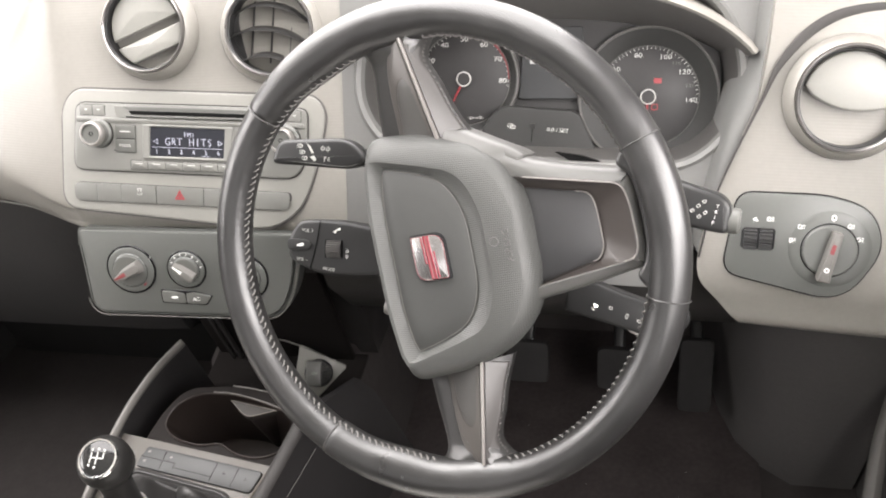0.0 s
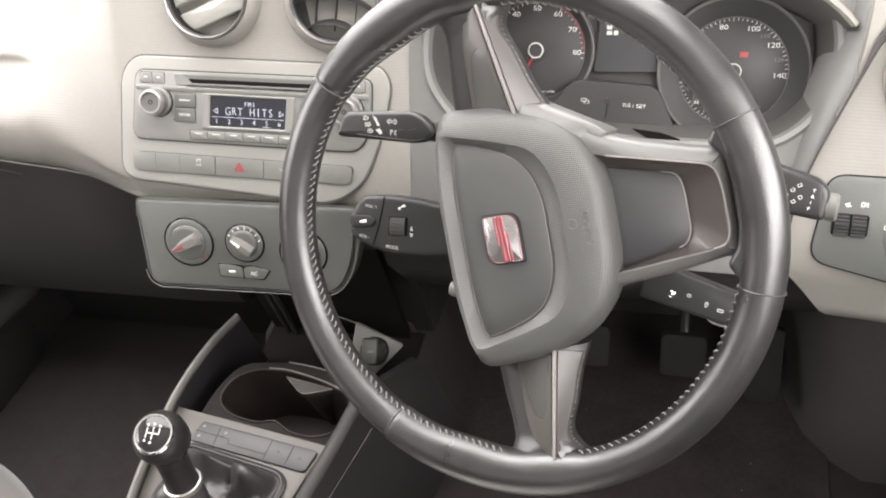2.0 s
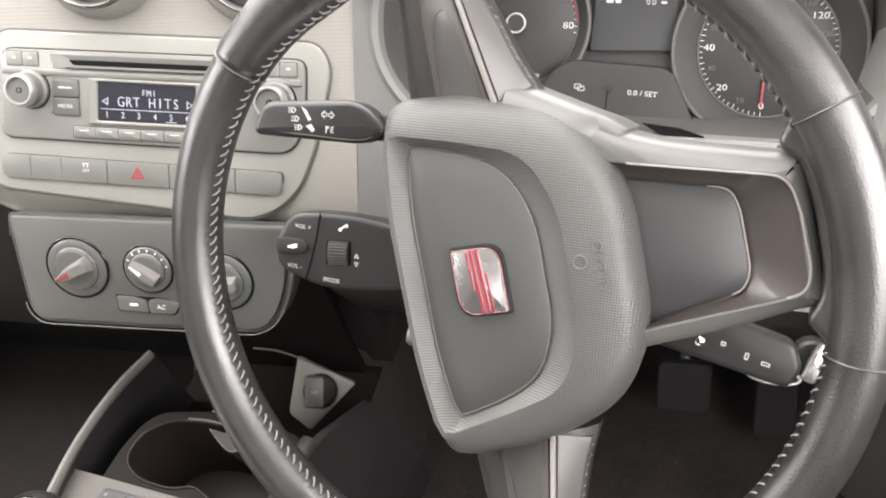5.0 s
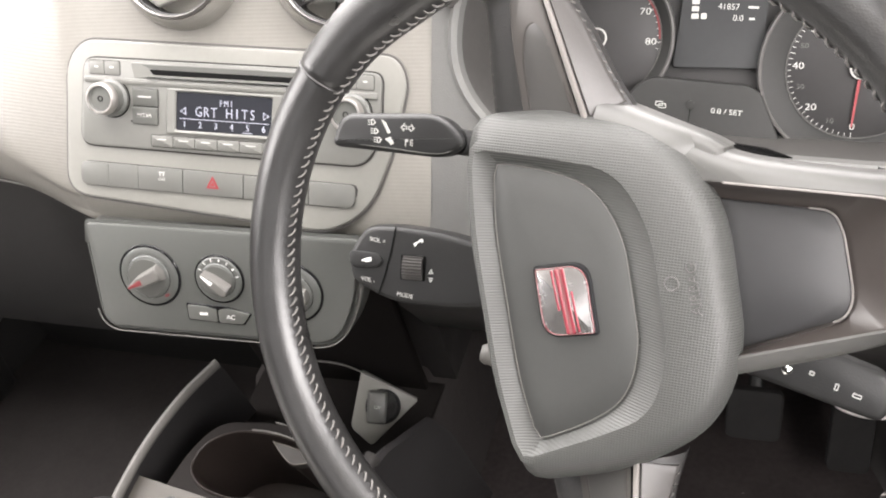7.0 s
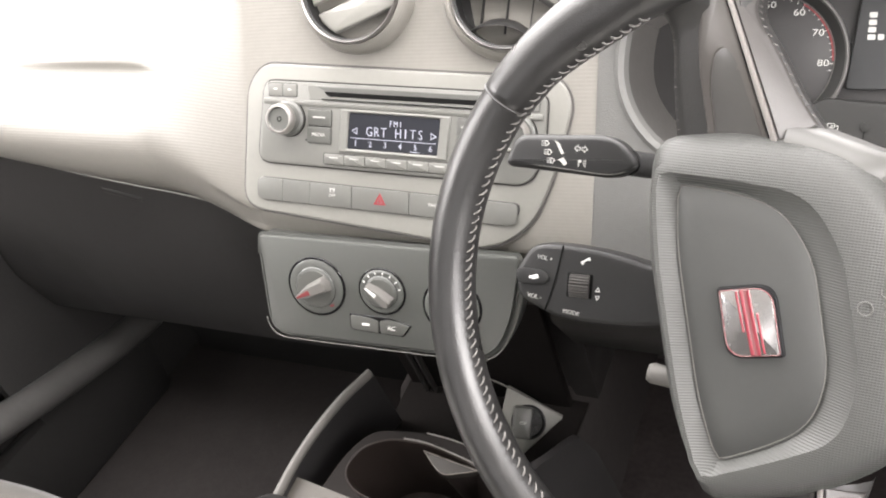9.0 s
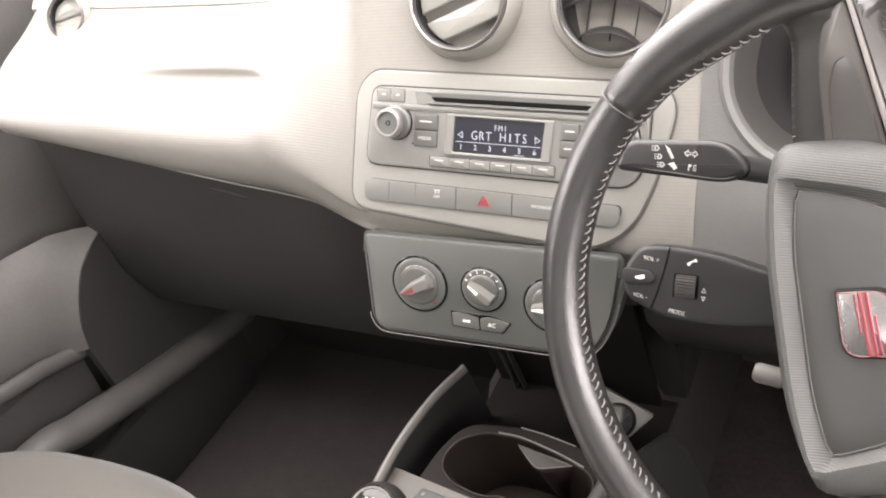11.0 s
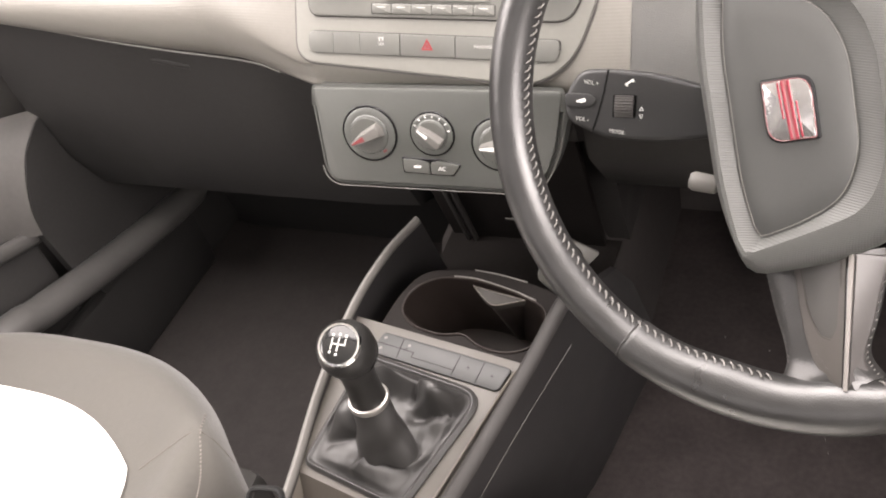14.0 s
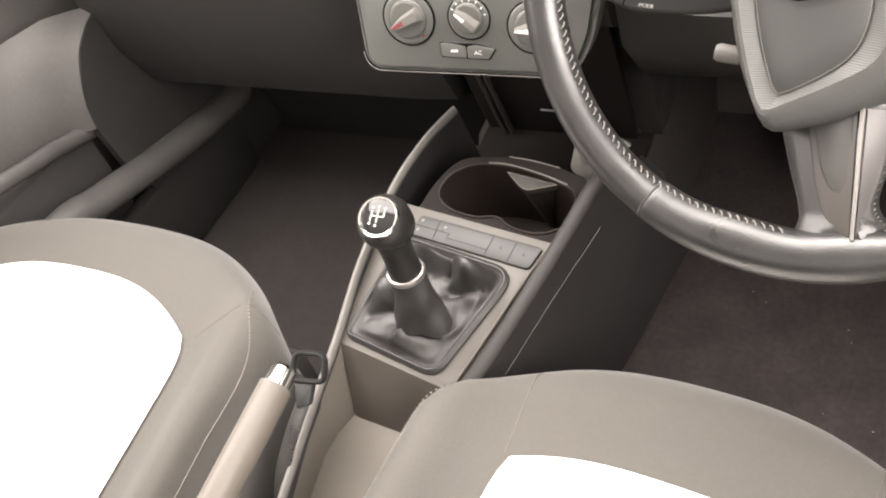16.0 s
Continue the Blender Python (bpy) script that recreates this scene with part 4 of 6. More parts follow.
def spoke(side):
    """A side spoke: leather flanks sewn along both edges, a pale insert with a tongue-shaped panel and a thin strip."""
    def flip(pts): return [(x * side, y) for x, y in pts]
    top = spline([(0.084, 0.0345, 0), (0.099, 0.0324, 0), (0.121, 0.0284, 0), (0.140, 0.0239, 0), (0.154, 0.0235, 0), (0.164, 0.0310, 0), (0.172, 0.0480, 0)], 4)
    bot = spline([(0.172, -0.0500, 0), (0.164, -0.0340, 0), (0.154, -0.0262, 0), (0.143, -0.0241, 0), (0.125, -0.0300, 0), (0.104, -0.0360, 0), (0.084, -0.0440, 0)], 4)
    flank = ridged(sheet(flip([(p.x, p.y) for p in top]), flip([(p.x, p.y) for p in bot[::-1]]), -0.015, -0.004, 0.003), 0.21)
    for v in flank.verts:
        if v.co.z > -0.0135:
            inward = min(RIM_T, abs(RIM_R - math.hypot(v.co.x, v.co.y)))
            top_z = 1.06 * math.sqrt(RIM_T ** 2 - inward ** 2) - 0.0005 if math.hypot(v.co.x, v.co.y) > RIM_R - RIM_T else 0.004
            v.co.z = min(v.co.z + 0.0165 * smooth(abs(v.co.x), 0.148, 0.175), max(v.co.z, top_z))
    sp = part("spoke", flank, FLANK, wheel, "leather wrapped spoke with sewn edges")
    lower = [(p.x, p.y + 0.0012) for p in bot if 0.0845 < p.x < 0.1585]
    part("sewn_panel", ridged(slab(flip([(0.0845, -0.0243), (0.1590, -0.0141)] + lower), -0.010, -0.0030, 0.0010, 2), 0.21), SEWN, sp, "smooth grey sewn panel")
    part("insert", ridged(slab(flip(rpoly([(0.084, 0.0135), (0.084, -0.0200), (0.162, -0.0105), (0.151, 0.0050), (0.129, 0.0107)], [0, 0, 0.004, 0.01, 0.02])), -0.010, -0.0028, 0.0015, 2), 0.21), SPOKE_GREY, sp, "dark grey spoke insert")
    tongue = rpoly([(0.086, 0.0085), (0.086, -0.0165), (0.125, -0.0120), (0.1335, -0.0075), (0.132, 0.0), (0.118, 0.0060)], [0, 0, 0.004, 0.004, 0.006, 0.01])
    part("tongue", ridged(slab(flip(tongue), -0.010, -0.0022, 0.001, 2), 0.21), TONGUE, sp, "smooth tongue shaped panel")
    part("tongue_gap", ridged(frame_ring(flip(inset(tongue, -0.0008)), flip(inset(tongue, 0.0001)), -0.006, -0.0025, 0.0001), 0.21), SPOKE_BROWN, sp)
    part("strip", ridged(slab(flip([(0.084, -0.0212), (0.161, -0.0112), (0.161, -0.0136), (0.084, -0.0240)]), -0.012, -0.0012, 0.001, 2), 0.21), STRIP, sp, "thin pale strip")
    part("strip_gap", ridged(slab(flip([(0.084, -0.0200), (0.161, -0.0104), (0.161, -0.0114), (0.084, -0.0214)]), -0.012, -0.0030, 0.0002, 1), 0.21), GLOSS, sp)
    part("cross_seam", tube([(0.0990 * side, y, -0.0028 - 0.48 * max(0.0, -0.024 - y)) for y in (-0.0250, -0.0290, -0.0330, -0.0370, -0.0390)], 0.00035, 0.0004, 6), BLACK, sp)
    for edge, turn in ((top, -1), (bot, 1)):
        line = [p for p in edge if 0.090 < p.x < 0.160]
        for p in line:
            again(st, pose(p.x * side, p.y + (0.0016 if turn < 0 else 0.0008) * turn, -0.0040 + (0.21 * (p.x - 0.092) if p.y > 0 else 0.0) - 0.40 * max(0.0, p.y + 0.022) - 0.48 * max(0.0, -0.024 - p.y), 0, 0, (55 if turn > 0 else -70) * side) @ Matrix.Diagonal((0.42, 0.62, 0.7, 1)), sp)
    return sp


spoke(1)
spoke(-1)
# skirt joining the side spokes to the lower one under the hub
skirt = spline([(-0.094, -0.030, 0), (-0.090, -0.037, 0), (-0.084, -0.047, 0), (-0.0755, -0.061, 0), (-0.0672, -0.0745, 0), (-0.0605, -0.0825, 0)], 4)
skirt = [(p.x, p.y) for p in skirt]
part("skirt", slab([(0.03, -0.03), (-0.02, -0.05), (0.0, -0.070), (0.044, -0.074), (0.050, -0.0815)] + [(-x, y) for x, y in skirt[::-1]], -0.034, -0.0075, 0.0060, 5), SKIRT, wheel, "smooth grey skirt round the hub")
edge = [Vector((-x, y)) for x, y in skirt[::-1]]
part("shoulder", loft([[(p.x * k, p.y * k, z - 0.010 * smooth(i, 12, 20)) for i, p in enumerate(edge[::-1])] for k, z in ((0.84, 0.0005), (0.90, -0.0010), (0.945, -0.0030), (0.975, -0.0058), (0.993, -0.0092), (1.003, -0.0140), (1.003, -0.030))], False, False, closed=False), SKIRT, wheel, "smooth grey shoulder beside the hub")
MID = (0.004, -0.112)
LOW_O = polar(rpoly([(0.0760, -0.052), (0.0700, -0.064), (0.0590, -0.081), (0.0515, -0.100), (0.0400, -0.1410), (0.0370, -0.158), (-0.0330, -0.158), (-0.0330, -0.148), (-0.0400, -0.1150), (-0.0490, -0.052)], [0, 0, 0.02, 0.03, 0.02, 0, 0, 0.02, 0.04, 0], 6), 96, MID)
OPEN_O = polar(rpoly([(0.0486, -0.066), (0.0468, -0.0737), (0.0285, -0.1490), (0.0132, -0.1525), (-0.0152, -0.1535), (-0.0245, -0.1500), (-0.0345, -0.0778), (-0.036, -0.066)], [0, 0, 0.014, 0.01, 0.01, 0.010, 0, 0], 6), 96, MID)
PAN_O = polar(rpoly([(0.0405, -0.066), (0.0258, -0.1235), (0.0159, -0.1265), (-0.0135, -0.1272), (-0.0225, -0.1230), (-0.0365, -0.066)], [0, 0.010, 0.01, 0.01, 0.010, 0], 6), 96, MID)
low = part("lower_spoke", loft([lift(LOW_O, -0.034), lift(LOW_O, -0.015), lift(LOW_O, -0.0100, 0.0012), lift(LOW_O, -0.0070, 0.0035), lift(LOW_O, -0.0055, 0.0065), lift(OPEN_O, -0.0042, -0.0010), lift(OPEN_O, -0.0046, 0.0)], True, False), SKIRT, wheel, "wide grey lower spoke with a recess")
part("recess_wall", loft([lift(OPEN_O, -0.0046), lift(OPEN_O, -0.0062, 0.0006), lift(PAN_O, -0.0160, -0.0012), lift(PAN_O, -0.0165, 0.0002)], False, False), SPOKE_BROWN, low, "brown grey recess")
part("lower_panel", loft([lift(PAN_O, -0.020, 0.0004), lift(PAN_O, -0.0155, 0.0004), lift(PAN_O, -0.0148, 0.0014)]), SPOKE_DARK, low, "smooth grey inlay")
part("rim_wrap", slab(rpoly([(0.062, -0.160), (0.0420, -0.1455), (0.034, -0.1550), (0.016, -0.1580), (-0.015, -0.1585), (-0.029, -0.1550), (-0.037, -0.1475), (-0.057, -0.160), (-0.047, -0.174), (0.047, -0.174)], [0, 0.008, 0.006, 0.01, 0.01, 0.006, 0.008, 0, 0, 0]), -0.020, -0.0040, 0.003, 3), LEATHER, low, "leather wrap at the rim")
# glints on the recess and inlay edges, painted in as pale tubes
for seg, rr in (([p for p in OPEN_O if p[0] > -0.026 and p[1] < -0.078], 0.0006), ([p for p in PAN_O if p[1] < -0.113 and p[0] > -0.024], 0.0005)):
    seg.sort(key=lambda p: math.atan2(p[1] + 0.112, p[0] - 0.004) if p[1] < -0.112 or p[0] > 0 else -9)
    part("edge_glint", tube([(x, y, -0.0042 if rr > 0.00055 else -0.0147) for x, y in seg], rr, rr, 6), STRIP, low)

# ---------- steering column and stalks ----------
col = thing("steering_column", label="grey plastic steering column shroud behind the wheel", category="steering column")
part("upper_shroud", loft([[(x * k, y, 0.655 + dz + h * k2) for x, h in ((-0.062, -0.03), (-0.066, 0.0), (-0.055, 0.022), (-0.02, 0.034), (0.035, 0.034), (0.072, 0.022), (0.082, 0.0), (0.078, -0.03))] for y, k, k2, dz in ((0.055, 0.92, 0.7, -0.026), (0.075, 1.0, 0.9, -0.030), (0.15, 1.05, 0.9, -0.058), (0.26, 1.1, 0.9, -0.108))]), COLUMN_PANEL, col)
part("lower_shroud", loft([[(x * k, y, 0.590 + dz + h * k) for x, h in ((-0.062, 0.035), (0.078, 0.035), (0.076, -0.015), (0.055, -0.038), (-0.040, -0.038), (-0.060, -0.015))] for y, k, dz in ((0.055, 0.85, -0.005), (0.08, 1.0, -0.010), (0.16, 1.05, -0.045), (0.26, 1.1, -0.08))]), DARK, col)
part("release_knob", spun([(0.004, 0), (0.0065, 0.003), (0.0068, 0.018), (0.005, 0.021), (0.0, 0.0215)], 20, cap1=False), RAIL, col, "small grey lever tip", m=pose(-0.055, 0.072, 0.539, 0, -80, 0))


def stalk(name, label, c, elev, az, outline, root, material=BLACK, deep=0.020):
    m = frame_at(c, elev, az)
    s = thing(name, m, label, "stalk", group="column stalks")
    part("paddle", slab(outline, -deep, 0.0, 0.004, 3), material, s)
    inv = m.inverted()
    a, b = Vector(root[0]), inv @ Vector(root[1])
    part("arm", tube(spline([a, a * 0.6 + b * 0.4 + Vector((0, 0, -0.004)), b], 5), [0.008] * 11, [0.010] * 11, 12), material, s)
    return s


ind = stalk("indicator_stalk", "black indicator and headlamp stalk with white symbols", (-0.130, 0.125, 0.672), 32, 0,
            rpoly([(-0.043, -0.0118), (0.030, -0.0165), (0.046, -0.008), (0.028, 0.0105), (-0.0365, 0.0085)], [0.006, 0.012, 0.01, 0.012, 0.009], 6), ((0.036, -0.006, -0.010), (-0.045, 0.17, 0.63)))
part("seam", tube(spline([(-0.0385, -0.0088, -0.0010), (-0.005, -0.0116, -0.0003), (0.027, -0.0138, -0.0006), (0.041, -0.0080, -0.0012)], 5), 0.0004, 0.0004, 6), KEYGREY, ind, "thin seam along the lower edge")
for ly in (0.0035, -0.0018, -0.0070):
    lx = -0.0155 - (ly - 0.0035) * 0.4
    part("lamp_symbol", frame_ring(rpoly([(-0.0008, -0.0018), (0.0008, -0.0018), (0.0024, 0), (0.0008, 0.0018), (-0.0008, 0.0018)], 0.0006), rpoly([(-0.0002, -0.0012), (0.0005, -0.0012), (0.0015, 0), (0.0005, 0.0012), (-0.0002, 0.0012)], 0.0003), 0, 0.0003, 0.0001), GREY_PRINT, ind, m=pose(lx, ly, 0))
    prints("lamp_beam", [(lx - 0.0021, ly + dy, 0.0018, 0.0005, 0) for dy in (-0.0013, 0.0, 0.0013)], 0.0, GREY_PRINT, ind)
for pts in ([(-0.010, 0.0058), (-0.0060, 0.0030), (-0.0080, 0.0022)], [(-0.0088, 0.0035), (-0.0072, 0.0042), (-0.0035, -0.0022), (-0.0052, -0.0030)], [(-0.0070, -0.0062), (-0.0035, -0.0048), (-0.0010, -0.0085), (-0.0030, -0.0100), (-0.0042, -0.0085)]):
    part("arrow_symbol", slab(pts, 0, 0.0003, 0.0001, 1), GREY_PRINT, ind)
for sg in (-1, 1):
    part("turn_symbol", frame_ring([(0.0045 * sg, 0), (0.0020 * sg, 0.0026), (0.0020 * sg, 0.0011), (0.0004 * sg, 0.0011), (0.0004 * sg, -0.0011), (0.0020 * sg, -0.0011), (0.0020 * sg, -0.0026)], [(0.0036 * sg, 0), (0.0024 * sg, 0.0014), (0.0024 * sg, 0.0006), (0.0009 * sg, 0.0006), (0.0009 * sg, -0.0006), (0.0024 * sg, -0.0006), (0.0024 * sg, -0.0014)], 0, 0.0003, 0.0001), GREY_PRINT, ind, m=pose(0.0072, 0.0010, 0, 0, 0, -4))
prints("park_symbol", [(0.0062, -0.0080, 0.0007, 0.0042, 0), (0.0070, -0.0067, 0.0018, 0.0016, 0), (0.0100, -0.0066, 0.0022, 0.0006, 25), (0.0100, -0.0080, 0.0022, 0.0006, 0), (0.0100, -0.0094, 0.0022, 0.0006, -25)], 0.0, GREY_PRINT, ind)

aud = stalk("audio_stalk", "black audio control stalk with volume and mode buttons", (-0.126, 0.105, 0.582), 34, 0,
            rpoly([(-0.0430, -0.0130), (-0.013, -0.0255), (0.030, -0.0265), (0.082, -0.0190), (0.082, 0.008), (0.020, 0.0225), (-0.0125, 0.0250), (-0.0335, 0.0240), (-0.0445, 0.0060)], [0.010, 0.012, 0.03, 0, 0, 0.02, 0.01, 0.008, 0.008], 6), ((0.05, -0.006, -0.014), (-0.05, 0.16, 0.565)), deep=0.026)
part("button_gap", tube([(-0.0125, 0.0245, 0.0002), (-0.0150, 0.008, 0.0003), (-0.0185, -0.008, 0.0003), (-0.0222, -0.0205, 0.0002)], 0.0005, 0.0005, 6), HOLE, aud)
part("mute_button", slab(rpoly([(-0.0425, -0.0040), (-0.0440, 0.0070), (-0.0240, 0.0065), (-0.0195, 0.0020), (-0.0235, -0.0030)], 0.004), -0.003, 0.0018, 0.0008, 2), BLACK, aud, "flat mute button")
part("wheel_well", slab(rrect(0.0170, 0.0165, 0.0015, 0.0005, -0.0015), -0.001, 0.0006, 0.0003, 1), HOLE, aud)
ridge = []
for i in range(49):
    a = radians(20 + 140 * i / 48)
    rr = 0.0100 + (0.0005 if i % 4 < 2 else -0.0004)
    ridge.append((rr * math.cos(a), rr * math.sin(a)))
ridge += [(-0.009, 0.0), (0.009, 0.0)]
part("scroll_wheel", loft([[(x, py, pz - 0.0060) for py, pz in ridge] for x in (-0.0062, 0.0072)]), DARK, aud, "ribbed scroll wheel", m=pose(0, -0.0015, 0.0))
letters("VOL +", 0.0040, GREY_PRINT, aud, -0.0245, 0.0146, 0.0003, -6)
letters("VOL -", 0.0040, GREY_PRINT, aud, -0.0300, -0.0118, 0.0003, -6)
letters("MODE", 0.0040, GREY_PRINT, aud, -0.0040, -0.0200, 0.0003, -6)
prints("phone_symbol", [(0.0032, 0.0155, 0.0055, 0.0012, 35), (0.0012, 0.0138, 0.0018, 0.0022, 35), (0.0055, 0.0165, 0.0018, 0.0022, 35)], 0.0, WHITE_PRINT, aud)
prints("mute_symbol", [(-0.0300, 0.0016, 0.0045, 0.0026, 15), (-0.0330, 0.0012, 0.0026, 0.0014, 15)], 0.0018, WHITE_PRINT, aud)
for ty, sg in ((-0.0030, 1), (-0.0085, -1)):
    part("seek_symbol", frame_ring([(-0.0016, -0.0014 * sg), (0.0016, -0.0014 * sg), (0, 0.0018 * sg)], [(-0.0009, -0.0009 * sg), (0.0009, -0.0009 * sg), (0, 0.0008 * sg)], 0, 0.0003, 0.0001), WHITE_PRINT, aud, m=pose(0.0128, ty, 0))

wip = stalk("wiper_stalk", "black wiper stalk with white symbols and a grey tip", (0.190, 0.070, 0.653), 30, -10,
            rpoly([(-0.060, -0.008), (0.018, -0.0145), (0.0195, 0.006), (0.012, 0.0145), (-0.060, 0.030)], [0, 0.005, 0.006, 0.008, 0], 5), ((-0.05, 0.004, -0.012), (0.085, 0.14, 0.63)))
part("tip", tube([(0.017, -0.004, -0.010), (0.024, -0.004, -0.010), (0.026, -0.004, -0.010)], [0.010, 0.010, 0.008], [0.009, 0.009, 0.007], 14), KEYGREY, wip, "ribbed grey end button")
for wx, wy in ((-0.0095, 0.0010), (-0.0055, 0.0050), (-0.0015, 0.0088), (-0.0040, -0.0030), (0.0, 0.0005)):
    part("wiper_symbol", frame_ring(rrect(0.0030, 0.0024, 0.0008), rrect(0.0020, 0.0014, 0.0005), 0, 0.0003, 0.0001), GREY_PRINT, wip, m=pose(wx, wy, 0, 0, 0, 35))
for k, ch in enumerate("TRIP"):
    letters(ch, 0.0036, WHITE_PRINT, wip, 0.0085 - 0.0006 * k, 0.0060 - 0.0042 * k, 0.0003, -4)


cru = stalk("cruise_stalk", "black lower stalk with small white symbols", (0.136, 0.090, 0.538), 34, -8,
            rpoly([(-0.055, -0.010), (0.026, -0.0238), (0.033, -0.0105), (0.0270, 0.0045), (-0.012, 0.0135), (-0.055, 0.026)], [0, 0.005, 0.005, 0.006, 0.01, 0], 5), ((-0.04, 0, -0.012), (0.05, 0.16, 0.55)))
for cx, cy, cw, chh in ((-0.0145, -0.0022, 0.0030, 0.0026), (0.0000, -0.0075, 0.0024, 0.0042), (0.0115, -0.0105, 0.0052, 0.0026)):
    part("cruise_symbol", frame_ring(rrect(cw, chh, 0.0006), rrect(cw - 0.0013, chh - 0.0013, 0.0003), 0, 0.0003, 0.0001), GREY_PRINT, cru, m=pose(cx, cy, 0, 0, 0, -10))
part("screw_head", spun([(0.0028, 0.0), (0.0030, 0.0012), (0.0015, 0.0024), (0.0, 0.0026)], 14, cap1=False), CHROME, cru, "bright screw head", m=pose(-0.0285, -0.0030, 0.0))
key = thing("ignition_key", frame_at((0.176, 0.092, 0.524), 34, -8), "ignition key with a bright metal bow in its lock", "key")
part("bow", slab(rpoly([(-0.0070, -0.0110), (0.0025, -0.0135), (0.0060, 0.003), (0.0040, 0.014), (-0.001, 0.008)], 0.003), -0.004, 0.002, 0.001, 2), BADGE_SILVER, key)
part("lock_barrel", spun([(0.012, -0.03), (0.012, -0.012), (0.010, -0.010), (0.0, -0.010)], 24, cap1=False), BLACK, key)
part("key_ring", tube([(-0.022 + 0.016 * math.cos(a), -0.012 + 0.005 * math.sin(a), 0.0) for a in [2 * math.pi * i / 24 for i in range(24)]], 0.0012, 0.0012, 6, closed=True), SATIN, key, "thin steel ring")

# ---------- instrument cluster ----------
clu = thing("instrument_cluster", CL_M, "black instrument cluster with rev counter, speedometer and red needles", "instrument cluster")
part("backing", slab(CLO, -0.02, -0.003, 0.002, 1), DIAL, clu)
part("bowl_lip", loft([[(x, y, 0.0525) for x, y in inset(CLO, -0.006)], [(x, y, 0.055) for x, y in inset(CLO, -0.003)], [(x, y, 0.053) for x, y in inset(CLO, 0.001)], [(x, y, 0.046) for x, y in inset(CLO, 0.003)]], False, False), COLUMN_PANEL, clu, "grey lip round the dials")
part("bowl", loft([[(x, y, 0.0465) for x, y in inset(CLO, 0.0028)], [(x, y, -0.004) for x, y in inset(CLO, 0.012)]], False, False), DARK, clu, "dark bowl round the dials")


def gauge(name, cx, cy, r, edge, marks, words, word_r, size, needle):
    """A dial with its scale, a sloping dark collar out to a thin pale edge, figures and a needle."""
    g = part(name, spun([(r, -0.004), (r, 0.001), (r * 0.97, 0.002), (0.0, 0.002)], 48, cap1=False), DIAL, clu, "round black dial with white figures", m=pose(cx, cy, 0))
    part("collar", spun([(r, 0.0012), (r + 0.0010, 0.0022), (edge - 0.0016, 0.0070)], 56, False, False), PANEL_DARK, g, "sloping dark collar")
    part("ring", spun([(edge - 0.0018, 0.0070), (edge - 0.0008, 0.0082), (edge + 0.0006, 0.0080), (edge + 0.0014, -0.004)], 56, False, False), VENT_GREY, g, "thin grey dial edge")
    part("scale_ring", frame_ring(circle(r + 0.0004, 56), circle(r - 0.0005, 56), 0.0012, 0.0026, 0.0002), VENT_GREY, g)
    tagged(part("scale", bars([(math.cos(radians(a)) * r * 0.955, math.sin(radians(a)) * r * 0.955, 0.0005, 0.0022 if i % 5 else 0.0036, a - 90) for i, a in enumerate(marks)], 0.0021), PRINT_DIM, g), kind="stuff")
    for text, a in words:
        letters(text, size, PRINT_DIM, g, math.cos(radians(a)) * word_r, math.sin(radians(a)) * word_r, 0.0023, 0, "figure", wide=1.25)
    part("needle", slab([(-0.0010, 0.0065), (0.0010, 0.0065), (0.0006, r * 0.84), (-0.0006, r * 0.84)], 0.004, 0.005, 0.0003, 1), RED_LIT, g, "red needle", m=pose(0, 0, 0, 0, 0, needle))
    part("needle_cap", spun([(0.0070, 0.002), (0.0070, 0.006), (0.0056, 0.0075), (0.0, 0.0075)], 28, cap1=False), DIAL, g)
    part("cap_ring", spun([(0.0070, 0.006), (0.0075, 0.0068), (0.0066, 0.0074), (0.0062, 0.0068)], 28, False, False), PRINT_DIM, g)
    return g


tach = gauge("rev_counter", -0.0905, -0.004, 0.0460, 0.0545, [245 - 6.2 * i for i in range(42)], [("0", -114), ("30", 152), ("40", 121), ("50", 90), ("60", 59), ("70", 29.5), ("80", -3)], 0.0386, 0.0066, 153)
letters("rpm x100", 0.0036, PRINT_DIM, tach, 0.011, -0.0385, 0.0023, 0)
tagged(part("red_zone", bars([(0.0447 * math.cos(radians(a)), 0.0447 * math.sin(radians(a)), 0.0012, 0.0036, a) for a in range(2, 62, 4)], 0.0022), RED_PRINT, tach), kind="stuff")
spd = gauge("speedometer", 0.0895, -0.022, 0.0480, 0.0660, [268 - 5.0 * i for i in range(56)], [("0", 268), ("20", 223), ("40", 179), ("60", 140), ("80", 105), ("100", 68), ("120", 35), ("140", -5)], 0.0402, 0.0064, 177)
for text, a in (("10", 246), ("30", 200), ("50", 159), ("110", 51), ("130", 15)):
    letters(text, 0.0050, VENT_GREY, spd, math.cos(radians(a)) * 0.0400, math.sin(radians(a)) * 0.0400, 0.0023, 0, "figure", wide=1.15)
part("red_lamp", bars([(0.0085, 0.0150, 0.0075, 0.005, 0)], 0.0022), RED_LIT, spd, "lit red warning lamp")
part("amber_lamp", frame_ring(rrect(0.006, 0.006, 0.001), rrect(0.0045, 0.0045, 0.001), 0.002, 0.0024, 0.0001), RED_LIT, spd, m=pose(0.0065, -0.0100, 0))
part("trip_display", slab(rpoly([(-0.036, -0.024), (0.026, -0.024), (0.026, 0.045), (-0.030, 0.045)], 0.003), -0.003, 0.0015, 0.0006, 1), TRIP, clu, "dark trip display")
prints("fuel_bar", [(-0.0225, 0.012 + 0.005 * i, 0.0050, 0.0036, 0) for i in range(4)] + [(-0.0165, 0.012, 0.0040, 0.0040, 0)], 0.0016, PRINT_DIM, clu)
